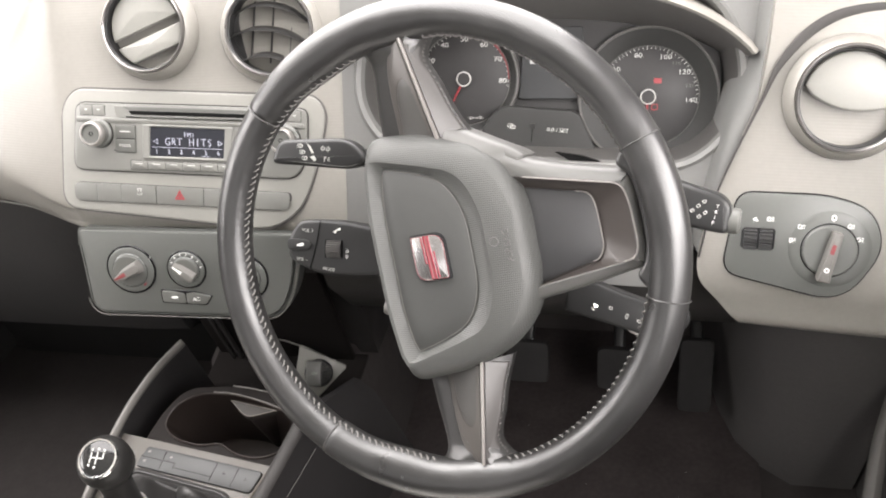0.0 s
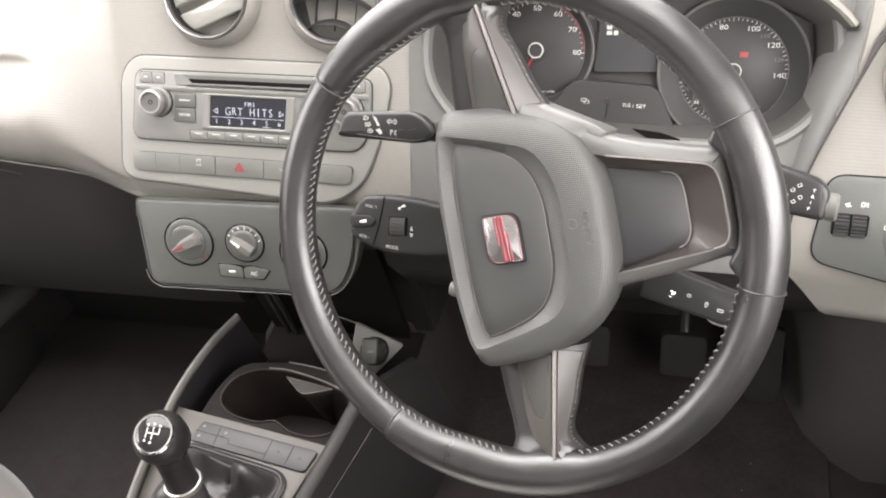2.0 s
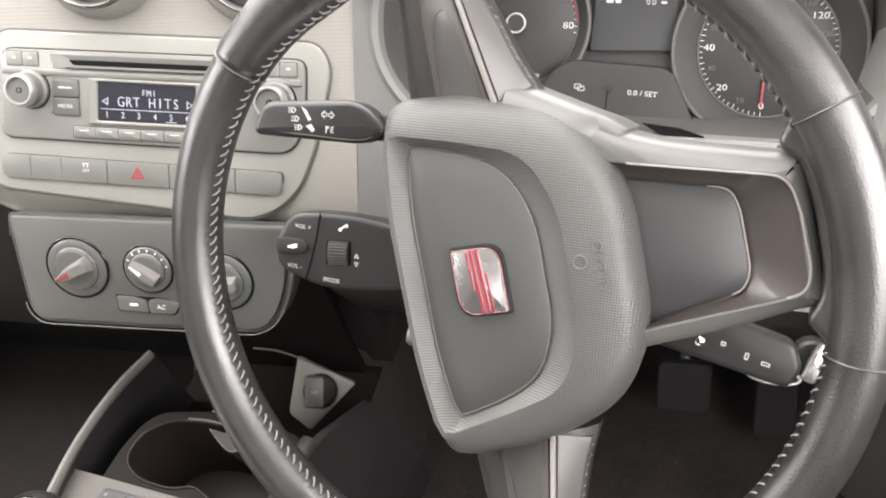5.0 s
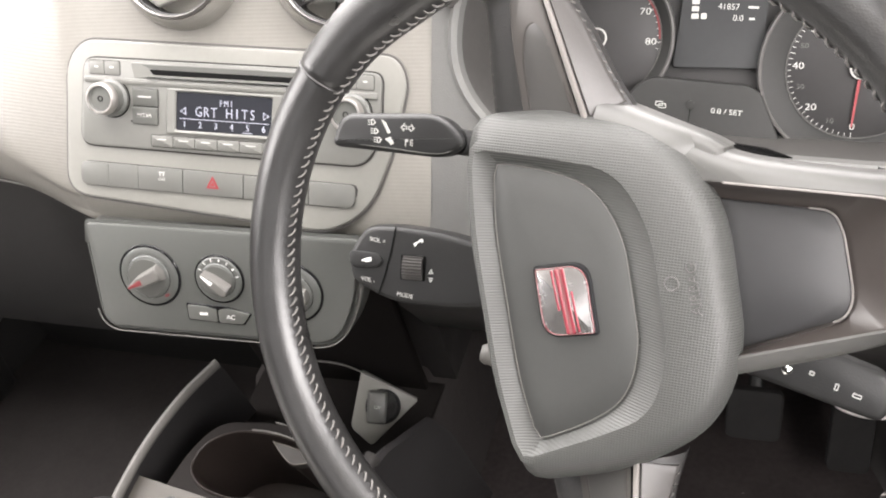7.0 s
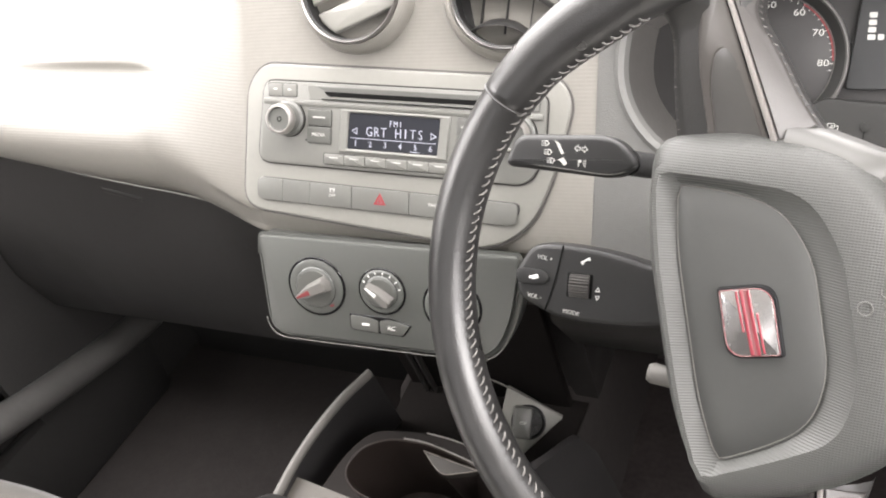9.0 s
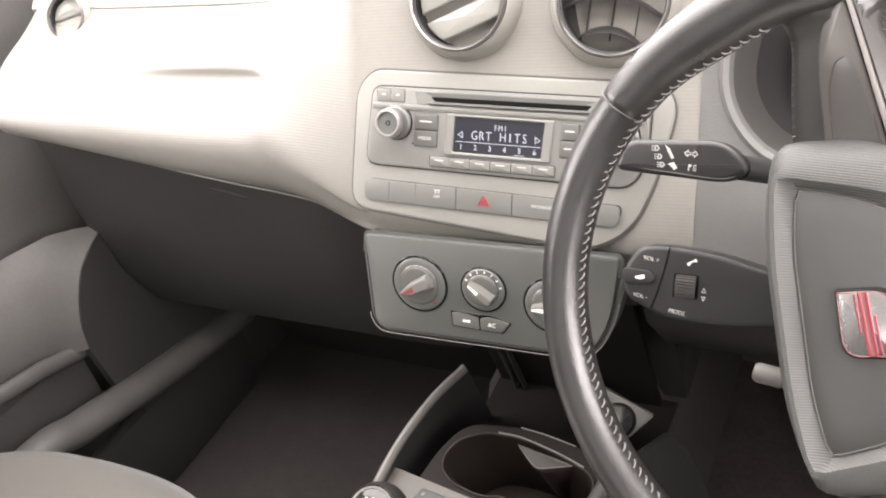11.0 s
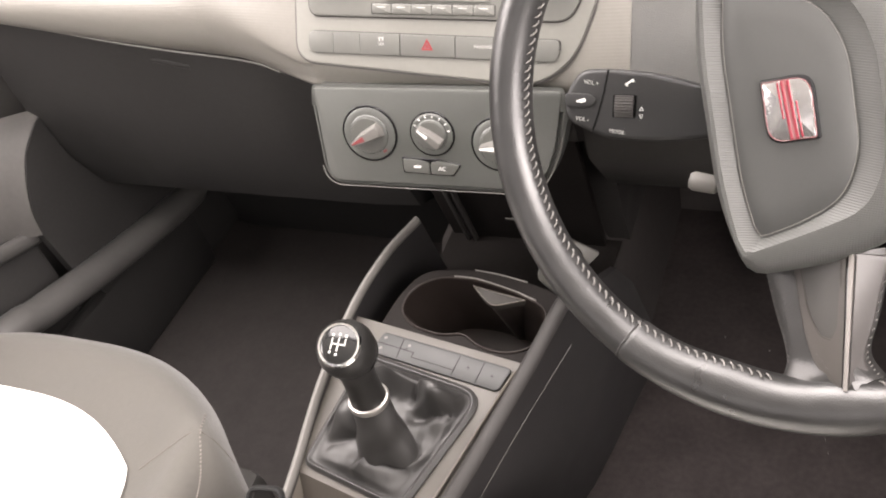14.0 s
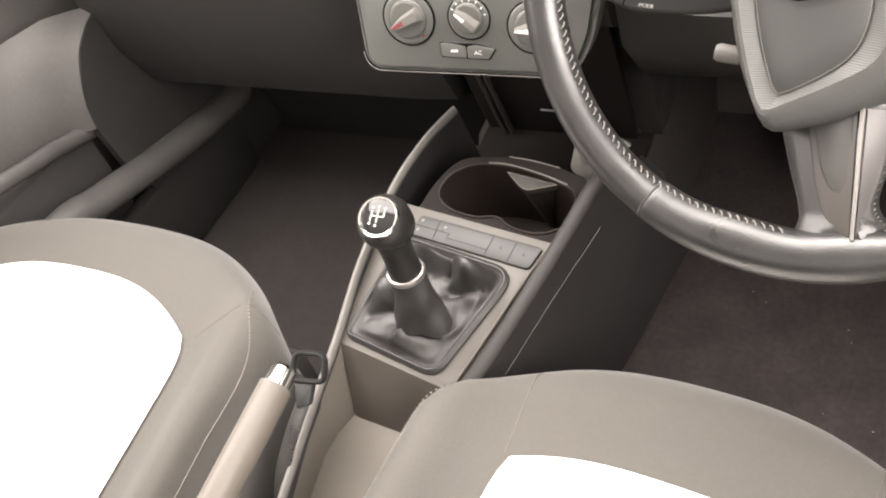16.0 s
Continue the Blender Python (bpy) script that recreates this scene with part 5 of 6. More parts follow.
for text, tx, ty in (("3.0", 0.0, 0.0289), ("41857", 0.0, 0.0183), ("0.0", 0.0068, 0.0106)):
    letters(text, 0.0058, PRINT_DIM, clu, tx, ty, 0.0017, -2, "trip_digits")
prints("trip_unit", [(0.0150, 0.0285, 0.007, 0.0016, -2), (0.0165, 0.0180, 0.007, 0.0016, -2), (0.0160, 0.0102, 0.004, 0.0016, -2)], 0.0016, PRINT_DIM, clu)
pnl = part("button_panel", slab(rpoly([(-0.084, -0.072), (0.044, -0.079), (0.026, -0.040), (0.018, -0.035), (-0.048, -0.030), (-0.060, -0.036)], 0.003), -0.003, 0.012, 0.003, 2), PANEL_DARK, clu, "grey panel with trip buttons")
prints("panel_gap", [(-0.0215, -0.0585, 0.0006, 0.014, -4)], 0.0121, HOLE, pnl)
part("reset_pin", spun([(0.0030, 0.011), (0.0030, 0.0135), (0.0, 0.0138)], 16, cap1=False), PANEL_DARK, pnl, m=pose(-0.021, -0.0495, 0))
letters("0.0 / SET", 0.0052, PRINT_DIM, pnl, 0.004, -0.0540, 0.0123, -4, wide=1.15)
for sx, sy in ((-0.0428, -0.0492), (-0.0405, -0.0508)):
    part("panel_symbol", frame_ring(rrect(0.0052, 0.0034, 0.0008), rrect(0.0042, 0.0024, 0.0006), 0.012, 0.0123, 0.0001), PRINT_DIM, pnl, m=pose(sx, sy, 0))

hood = thing("instrument_hood", CL_M, "arched hood over the instruments", "hood", kind="structure")
arc = []
for i in range(33):
    a = radians(22 + 136 * i / 32)
    arc.append((-0.008 + 0.200 * math.cos(a), -0.020 + 0.100 * math.sin(a)))
part("brow", loft([[(x * s, y * s2 + dy, z) for x, y in arc] for s, s2, dy, z in ((0.985, 0.975, 0, 0.069), (1.0, 1.0, 0.0, 0.072), (1.015, 1.03, 0.002, 0.068), (1.04, 1.10, 0.008, 0.02), (1.06, 1.2, 0.012, -0.10))], False, False, closed=False), DASH, hood)
# the shade under the hood is put into this darker grey
part("underside", loft([[(x * s, y * s2, z) for x, y in arc] for s, s2, z in ((0.93, 0.66, -0.002), (0.95, 0.80, 0.030), (0.972, 0.93, 0.062), (0.986, 0.977, 0.0688))], False, False, closed=False), HOODGREY, hood, "underside of the hood, coloured darker for its shade")

# ---------- light switch panel ----------
lsw = thing("light_switch", RD_M, "grey light switch panel with a rotary dial and thumb wheels", "light switch")
LP = rpoly([(-0.072, 0.032), (-0.080, -0.042), (0.024, -0.062), (0.052, -0.012), (0.040, 0.022), (0.005, 0.033)], [0.014, 0.016, 0.03, 0.02, 0.02, 0.03], 7)
part("panel", slab(LP, -0.002, 0.004, 0.0012, 2), HVAC, lsw)
part("panel_gap", frame_ring(inset(LP, -0.0012), inset(LP, 0.0), -0.002, 0.0012, 0.0002), GLOSS, lsw)
part("bowl", spun([(0.034, 0.0042), (0.032, 0.0055), (0.025, 0.0060), (0.0, 0.0060)], 40, cap1=False), HVAC, lsw, m=pose(0.008, -0.014, 0))
rot = part("rotary_dial", spun([(0.0228, 0.004), (0.0228, 0.0085), (0.0215, 0.0098), (0.0, 0.0100)], 40, cap1=False), HVAC, lsw, "rotary headlamp dial", m=pose(0.0075, -0.0145, 0, 0, 0, -11))
part("dial_gap", frame_ring(circle(0.0240), circle(0.0229), 0.004, 0.0066, 0.0002), GLOSS, rot)
part("grip", slab(rpoly([(-0.0052, -0.0265), (0.0062, -0.0265), (0.0050, 0.0185), (-0.0035, 0.0185)], 0.002), 0.009, 0.021, 0.002, 3), RAIL, rot, "raised pale grip")
part("grip_mark", slab(rrect(0.0034, 0.0085, 0.0006, 0.0002, 0.0040), 0.0208, 0.0214, 0.0002, 1), RED_PRINT, rot, "red mark on the grip")
part("grip_symbol", frame_ring(circle(0.0022, 16, 0.0004, -0.0150), circle(0.0012, 16, 0.0004, -0.0150), 0.0208, 0.0213, 0.0001), WHITE_PRINT, rot)
for tx in (-0.0585, -0.0455):
    rib = [((0.0125 + (0.0006 if i % 4 < 2 else -0.0005)) * math.cos(radians(25 + 130 * i / 36)), (0.0125 + (0.0006 if i % 4 < 2 else -0.0005)) * math.sin(radians(25 + 130 * i / 36))) for i in range(37)]
    part("thumb_wheel", loft([[(x, py, pz - 0.0095) for py, pz in rib + [(-0.010, 0.0), (0.010, 0.0)]] for x in (-0.0055, 0.0055)]), BLACK, lsw, "ribbed black thumb wheel", m=pose(tx, -0.0085, 0.0062))
part("wheel_surround", slab(rrect(0.0285, 0.0190, 0.003, -0.052, -0.0085), 0.003, 0.0046, 0.0004, 1), GLOSS, lsw)
part("switch_symbol", frame_ring(circle(0.0021, 16, ry=0.0027), circle(0.0014, 16, ry=0.0019), 0, 0.0003, 0.0001), WHITE_PRINT, lsw, m=pose(0.0086, 0.0143, 0.0061))
for sx, sy in ((0.0311, -0.0036), (-0.0173, 0.0049), (-0.0236, -0.0076), (0.0229, 0.0076), (-0.0432, 0.0100)):
    part("switch_symbol", frame_ring(rpoly([(-0.0026, -0.0019), (0.0004, -0.0019), (0.0004, 0.0019), (-0.0026, 0.0019)], 0.0008), rpoly([(-0.0020, -0.0013), (-0.0002, -0.0013), (-0.0002, 0.0013), (-0.0020, 0.0013)], 0.0005), 0, 0.0003, 0.0001), WHITE_PRINT, lsw, m=pose(sx, sy, 0.0061))
    prints("symbol_ray", [(sx + 0.0020, sy + dy, 0.0018, 0.0005, 0) for dy in (-0.0014, 0.0, 0.0014)], 0.0061, WHITE_PRINT, lsw)
prints("dimmer_symbol", [(-0.0560, 0.0095, 0.0040, 0.0008, 30), (-0.0545, 0.0085, 0.0040, 0.0008, -40), (-0.0555, 0.0075, 0.0026, 0.0008, 10)], 0.0042, WHITE_PRINT, lsw)

# ---------- centre console ----------
con = thing("centre_console", CO_M, "dark grey centre console with cup holders and a tray", "console", kind="structure")


def drop(poly, z):
    return [(x, y, z) for x, y in poly]


DECK = rpoly([(-0.100, -0.024), (0.044, -0.052), (0.080, 0.040), (0.100, 0.116), (-0.094, 0.142), (-0.100, 0.080)], [0.01, 0.006, 0.02, 0, 0, 0.03], 5)
GATE = rpoly([(-0.094, -0.018), (0.0165, -0.041), (0.0665, 0.0785), (-0.066, 0.1005)], [0.010, 0.016, 0.026, 0.014], 6)
CUP = rpoly([(-0.047, 0.156), (-0.030, 0.141), (0.005, 0.1345), (0.027, 0.141), (0.045, 0.129), (0.075, 0.124), (0.105, 0.138), (0.106, 0.176), (0.065, 0.1905), (0.025, 0.1985), (-0.016, 0.197), (-0.042, 0.180)], 0.016, 6)
part("deck", holed(DECK, [inset(GATE, 0.006)], -0.004, 0.0), DECK_BROWN, con)
part("cup_deck", holed(rpoly([(-0.064, 0.1385), (-0.03, 0.1335), (0.1002, 0.1165), (0.118, 0.180), (0.110, 0.195), (0.077, 0.204), (0.022, 0.211), (-0.036, 0.204), (-0.055, 0.172)], [0, 0, 0, 0.004, 0.01, 0.02, 0.02, 0.03, 0.03], 5), [CUP], -0.005, -0.0005), CUPDECK, con, "dark brown cup holder surround")
part("cup_well", loft([drop(CUP, -0.0005), drop(inset(CUP, 0.0015), -0.012), drop(inset(CUP, 0.007), -0.105)], False, True), CUPBROWN, con, "dark double cup holder")
part("cup_rim", frame_ring(inset(CUP, -0.0022), CUP, -0.001, 0.0018, 0.0008), CUPBROWN, con)
# first pale tube paints in the gloss highlight on the rounded back rim
part("rim_edge", tube(spline([(0.000, 0.2005, 0.0014), (0.025, 0.2000, 0.0016), (0.065, 0.1920, 0.0016), (0.092, 0.1840, 0.0014)], 5), 0.0009, 0.0007, 6), RAIL, con, "pale line for the highlight on the rounded cup rim")
part("rim_edge", tube(spline([(0.020, 0.2112, -0.0005), (0.048, 0.2085, 0.0), (0.078, 0.2038, -0.0005)], 5), 0.0008, 0.0007, 6), RAIL, con)
WEB = rpoly([(0.0205, 0.1945), (0.0815, 0.1850), (0.0630, 0.1785), (0.0480, 0.1735), (0.0370, 0.1800)], [0.002, 0.002, 0.006, 0.008, 0.006])
part("cup_web", slab(WEB, -0.012, -0.003, 0.0012, 2), CUPTAB, con, "grey web between the cups")
part("web_edge", frame_ring(WEB, inset(WEB, 0.0009), -0.004, -0.0024, 0.0002), CONSOLE, con)
part("cup_divider", loft([drop(rpoly([(0.038, 0.1955), (0.062, 0.1905), (0.056, 0.1835), (0.047, 0.1845)], 0.004), -0.105), drop(rpoly([(0.024, 0.193), (0.078, 0.185), (0.061, 0.178), (0.048, 0.1745)], 0.004), -0.010)]), CUPBROWN, con)
part("bin_floor", slab([(-0.098, 0.130), (0.112, 0.130), (0.135, 0.330), (-0.075, 0.330)], -0.125, -0.120, 0.001, 1), CUPDECK, con, "black floor of the open bin")
bp = part("button_strip", slab(rpoly([(-0.064, 0.104), (0.078, 0.084), (0.087, 0.109), (-0.056, 0.128)], [0.004, 0.006, 0.006, 0.004]), -0.001, 0.0035, 0.0015, 2), STRIPGREY, con, "flat grey blank buttons")
prints("strip_gap", [(-0.0330, 0.1120, 0.0007, 0.0210, -6), (0.0300, 0.1040, 0.0007, 0.0225, -12), (0.0560, 0.1000, 0.0007, 0.0225, -12), (0.0060, 0.1015, 0.0480, 0.0006, -8), (-0.0250, 0.1110, 0.0140, 0.0006, -8), (-0.0180, 0.1072, 0.0006, 0.0070, -8), (-0.0470, 0.1140, 0.0270, 0.0006, -8)], 0.0034, HOLE, bp)
prints("strip_mark", [(-0.0520, 0.1215, 0.0034, 0.0026, 30), (-0.0545, 0.1100, 0.0034, 0.0026, 30), (-0.0240, 0.1165, 0.0030, 0.0024, 30)], 0.0035, RAIL, bp)
for dx, dy in ((0.0430, 0.1030), (0.0690, 0.0985), (-0.0265, 0.1120)):
    part("strip_pip", frame_ring(circle(0.0012, 14), circle(0.0008, 14), 0.0034, 0.0037, 0.0001), HOLE, bp, m=pose(dx, dy, 0))

# side walls and the rails along their tops
def rail(name, pts, w, h, material, label):
    return part(name, tube(spline(pts, 6), w, h, 10), material, con, label)


L_TOP = [(-0.0985, -0.260, -0.004), (-0.102, -0.130, 0.0), (-0.101, -0.030, 0.004), (-0.102, 0.060, 0.010), (-0.095, 0.150, 0.012), (-0.079, 0.215, 0.010), (-0.060, 0.262, 0.004)]
R_ALL = [(-0.014, -0.260, -0.016), (0.024, -0.135, -0.004), (0.054, -0.048, 0.008), (0.0745, 0.013, 0.010), (0.103, 0.110, 0.010), (0.124, 0.193, 0.010), (0.136, 0.240, 0.008)]
rail("rail", L_TOP, 0.0042, 0.006, RAIL, "pale curved rail")
R_TOP = R_ALL[:5] + [(0.1185, 0.171, 0.010), (0.123, 0.190, 0.006)]
rail("rail", R_TOP, 0.0078, 0.006, DARKRAIL, "dark grey curved rail")


def side_wall(pts, out, material, low=-0.30):
    top = spline(pts, 5)
    bm = loft([[(p.x, p.y, p.z) for p in top], [(p.x + out * 0.006, p.y, p.z - 0.004) for p in top], [(p.x + out * 0.020, p.y, -0.09) for p in top], [(p.x + out * 0.030, p.y + 0.02, low) for p in top],
               [(p.x + out * 0.022, p.y + 0.02, low) for p in top], [(p.x - out * 0.003, p.y, p.z - 0.004) for p in top], [(p.x, p.y, p.z) for p in top]], False, False, closed=False)
    return part("side_wall", bm, material, con)


side_wall(L_TOP, -1, CONSOLE_DARK)
side_wall(R_ALL[:5] + [(0.123, 0.188, 0.004), (0.133, 0.225, -0.024), (0.143, 0.262, -0.058)], 1, CONSOLE_DARK)
part("bin_back", box(0.19, 0.01, 0.24, 0.002, at=(0.022, 0.325, -0.124)), CUPDECK, con)
for px in (-0.050, -0.040):
    part("bin_post", box(0.004, 0.008, 0.20, 0.0018, at=(px, 0.314, -0.120)), BINBLACK, con, "thin ridge at the back of the bin")

part("side_seam", tube(spline([(0.057, -0.08, -0.022), (0.075, -0.025, -0.022), (0.099, 0.056, -0.022), (0.1305, 0.152, -0.022)], 5), 0.00035, 0.00035, 6), RAIL, con, "thin pale seam")

part("deck_ridge", tube(spline([(0.0905, 0.108, 0.0012), (0.0800, 0.078, 0.0026), (0.0590, 0.014, 0.0030), (0.0440, -0.030, 0.0028), (0.0370, -0.050, 0.0010)], 6), 0.0016, 0.0022, 8), CONSOLE, con, "raised brown edge beside the gear lever")

# rear tray behind the gear lever
part("tray_front", loft([[(-0.0985, -0.020, 0.0), (0.050, -0.048, 0.001), (0.050, -0.055, 0.001), (-0.0985, -0.027, 0.0)], [(-0.088, -0.050, -0.020), (0.030, -0.070, -0.020), (0.030, -0.077, -0.020), (-0.088, -0.055, -0.020)], [(-0.079, -0.084, -0.050), (-0.014, -0.090, -0.050), (-0.014, -0.095, -0.050), (-0.079, -0.089, -0.050)]]), TRAY_DARK, con, "brown front wall of the tray")
part("tray_floor", slab([(-0.102, -0.27), (-0.004, -0.27), (-0.004, -0.12), (-0.012, -0.086), (-0.078, -0.080), (-0.100, -0.125)], -0.058, -0.049, 0.001, 1), CONSOLE, con)
part("tray_side", loft([[(-0.099, -0.024, 0.002), (-0.079, -0.082, -0.050), (-0.106, -0.082, -0.054), (-0.106, -0.024, 0.000)], [(-0.100, -0.085, 0.001), (-0.092, -0.110, -0.050), (-0.108, -0.110, -0.054), (-0.107, -0.085, 0.0)], [(-0.100, -0.13, 0.0), (-0.098, -0.135, -0.050), (-0.108, -0.135, -0.054), (-0.107, -0.13, 0.0)], [(-0.0975, -0.26, -0.004), (-0.097, -0.26, -0.050), (-0.107, -0.26, -0.054), (-0.105, -0.26, -0.004)]]), CONSOLE, con)
part("tray_side", loft([[(0.046, -0.046, 0.006), (-0.012, -0.088, -0.050), (-0.006, -0.088, -0.054), (0.054, -0.046, 0.006)], [(0.030, -0.100, 0.002), (-0.006, -0.120, -0.050), (0.000, -0.120, -0.054), (0.036, -0.100, 0.0)], [(-0.012, -0.26, -0.014), (-0.008, -0.26, -0.050), (-0.002, -0.26, -0.054), (-0.004, -0.26, -0.014)]]), CONSOLE, con)

# power socket panel beside the bin
sock = thing("power_socket", frame_at((-0.245, 0.250, 0.268), 38, 24), "pale panel with a dark grey twelve volt socket cap", "power socket")
part("plate", slab(rpoly([(-0.013, 0.040), (-0.0345, -0.016), (-0.0165, -0.0385), (0.0385, -0.002), (0.015, 0.018)], [0.004, 0.006, 0.004, 0.003, 0.02]), -0.006, 0.0, 0.0015, 2), BEZEL, sock)
part("cap_ring", spun([(0.0180, -0.002), (0.0180, 0.003), (0.0160, 0.004), (0.0150, 0.0), (0.0, 0.0)], 32, cap1=False), BLACK, sock, m=pose(0.002, -0.001, 0))
part("cap", slab(rrect(0.020, 0.033, 0.004), 0.0, 0.010, 0.003, 3), KEYGREY, sock, "dark grey socket cap", m=pose(-0.004, 0.0, 0, 0, 0, -14))
part("rim_line", tube(spline([(-0.0560, 0.0570, -0.002), (-0.0347, 0.0500, -0.001), (-0.0195, 0.0415, -0.001), (0.0027, 0.0258, -0.001), (0.0375, -0.0005, -0.002)], 6), 0.0012, 0.0016, 8), RAIL, sock, "thin pale rim running into the bin")
letters("12V", 0.0045, GREY_PRINT, sock, -0.004, 0.0, 0.0102, -14)

# ---------- gear lever ----------
gear = thing("gear_lever", CO_M, "gear lever with a black leather boot and chrome ringed knob", "gear lever")
part("boot_frame", frame_ring(inset(GATE, -0.0025), inset(GATE, 0.0055), -0.001, 0.0065, 0.0035), BOOT, gear, "padded leather piping")
BALL, COLLAR = Vector((-0.018, 0.056, 0.130)), Vector((-0.0165, 0.036, 0.066))
axis = (BALL - COLLAR).normalized()
CAP_N = Vector((0.08, -0.20, 0.976)).normalized()


def bag_height(x, y):
    """The slack leather's height over the gate: puffs behind and beside the lever, sharp folds between them."""
    z = 0.0
    for px, py, h, wx, wy in ((-0.026, 0.084, 0.030, 0.022, 0.016), (0.030, 0.064, 0.036, 0.019, 0.020), (-0.056, 0.034, 0.024, 0.020, 0.024), (-0.030, -0.012, 0.010, 0.024, 0.012), (0.012, 0.078, 0.018, 0.014, 0.012)):
        z += h * math.exp(-((x - px) / wx) ** 2 - ((y - py) / wy) ** 2)
    for ax, ay, bx, by, depth, w in ((0.006, 0.044, 0.052, 0.052, 0.016, 0.006), (0.000, 0.060, 0.006, 0.092, 0.010, 0.005), (-0.046, 0.012, -0.072, 0.004, 0.007, 0.005), (-0.030, 0.058, -0.060, 0.078, 0.009, 0.006), (-0.022, -0.002, -0.036, -0.022, -0.007, 0.004), (0.016, -0.004, 0.034, 0.012, -0.005, 0.004)):
        dx, dy = bx - ax, by - ay
        u = max(0.0, min(1.0, ((x - ax) * dx + (y - ay) * dy) / (dx * dx + dy * dy)))
        far = math.hypot(x - ax - u * dx, y - ay - u * dy)
        z -= depth * math.exp(-(far / w) ** 1.3)
    return z + 0.0025 * noise.noise(Vector((x * 42, y * 42, 2.0))) + 0.0008 * noise.noise(Vector((x * 110, y * 110, 5.0)))


gp = polar(inset(GATE, 0.004), 132, (-0.010, 0.020))
bag = []
for k in range(34):
    f = 1 - 0.97 * k / 33
    lp = []
    for x, y in gp:
        px, py = -0.010 + (x + 0.010) * f, 0.020 + (y - 0.020) * f
        hem = smooth(1 - f, 0.0, 0.16)
        lp.append((px, py, 0.004 + hem * max(-0.004, 0.004 + bag_height(px, py))))
    bag.append(lp)
part("boot", loft(bag, False, True), BOOT, gear, "creased black leather boot", sharp=80)
foot = Vector((-0.010, 0.010, 0.006))
sleeve = []
for k in range(19):
    u = k / 18
    c = COLLAR * (1 - u) + foot * u
    wide = 0.0172 + 0.0115 * u ** 1.1
    lp = []
    for i in range(48):
        a = 2 * math.pi * i / 48
        flat = 1 - 0.22 * u * abs(math.sin(a)) ** 3
        sag = 0.0016 * math.sin(9 * u + 2 * a) * u * (1 - u) * 3
        r = wide * flat + sag + 0.004 * u * u * math.cos(3 * a + 0.6)
        lp.append(c + Vector((r * math.cos(a), r * 0.92 * math.sin(a), -0.010 * u * math.sin(a))))
    sleeve.append(lp)
part("sleeve", loft(sleeve, False, False), BOOT, gear, "leather sleeve round the lever", sharp=80)
LV = Matrix.Translation(COLLAR) @ Vector((0, 0, 1)).rotation_difference(axis).to_matrix().to_4x4()
part("collar", spun([(0.0165, -0.0035), (0.0186, -0.0030), (0.0194, 0.0), (0.0186, 0.0030), (0.0168, 0.0035), (0.0160, -0.003)], 36, False, False), SATIN, gear, "satin metal collar", m=LV)
part("neck", spun([(0.0165, -0.004), (0.0162, 0.006), (0.0156, 0.022), (0.0156, 0.034), (0.0165, 0.042), (0.0190, 0.050)], 36), KNOBBLACK, gear, "tapered black neck", m=LV)
HEAD = Matrix.Translation(BALL) @ Vector((0, 0, 1)).rotation_difference(CAP_N).to_matrix().to_4x4()
kn = part("knob", spun([(0.0120, -0.0245), (0.0190, -0.0185), (0.0238, -0.0095), (0.0256, 0.0), (0.0250, 0.0080), (0.0225, 0.0150), (0.0190, 0.0188), (0.0, 0.0190)], 44, cap1=False), KNOBBLACK, gear, "round black leather knob", m=HEAD)
part("knob_groove", spun([(0.0222, -0.0145), (0.0232, -0.0135), (0.0226, -0.0125)], 44, False, False), HOLE, kn)
part("knob_ring", spun([(0.0190, 0.0175), (0.0198, 0.0188), (0.0186, 0.0206), (0.0168, 0.0204), (0.0166, 0.018)], 44, False, False), CHROME, kn, "chrome ring")
part("knob_cap", spun([(0.0168, 0.0178), (0.0167, 0.0198), (0.0110, 0.0212), (0.0, 0.0217)], 40, cap1=False), KNOBCAP, kn, "glossy black shift pattern cap")
prints("shift_pattern", [(0, 0, 0.0130, 0.0012, 0), (-0.0060, 0, 0.0012, 0.0100, 0), (0, 0, 0.0012, 0.0120, 0), (0.0060, 0.0026, 0.0012, 0.0062, 0), (-0.0060, 0.0074, 0.0020, 0.0022, 0), (0.0, 0.0086, 0.0020, 0.0022, 0), (0.0060, 0.0078, 0.0022, 0.0022, 0), (-0.0060, -0.0074, 0.0020, 0.0022, 0), (0.0, -0.0086, 0.0020, 0.0022, 0)], 0.0215, GREY_PRINT, kn)

# ---------- handbrake and seat belt buckle ----------
hb = thing("handbrake", label="grey handbrake lever with a chrome button", category="handbrake")
HB0, HB1 = Vector((-0.405, -0.470, 0.318)), Vector((-0.400, -0.180, 0.358))
part("grip", tube(spline([HB0, HB0 * 0.6 + HB1 * 0.4 + Vector((0, 0, 0.004)), HB1], 6), [0.0135] * 6 + [0.0142] * 7, [0.016] * 6 + [0.0168] * 7, 20), CONSOLE, hb)
part("button", tube([HB1 - (HB1 - HB0).normalized() * 0.004, HB1 + (HB1 - HB0).normalized() * 0.016, HB1 + (HB1 - HB0).normalized() * 0.020], [0.0115, 0.0115, 0.008], [0.012, 0.012, 0.009], 18), CHROME, hb, "chrome push button")
part("gaiter", box(0.07, 0.20, 0.24, 0.02, at=(-0.405, -0.50, 0.05)), BOOT, hb)
bk = thing("seat_belt_buckle", frame_at((-0.425, -0.128, 0.300), 50, 12), "black seat belt buckle beside the handbrake", "buckle")
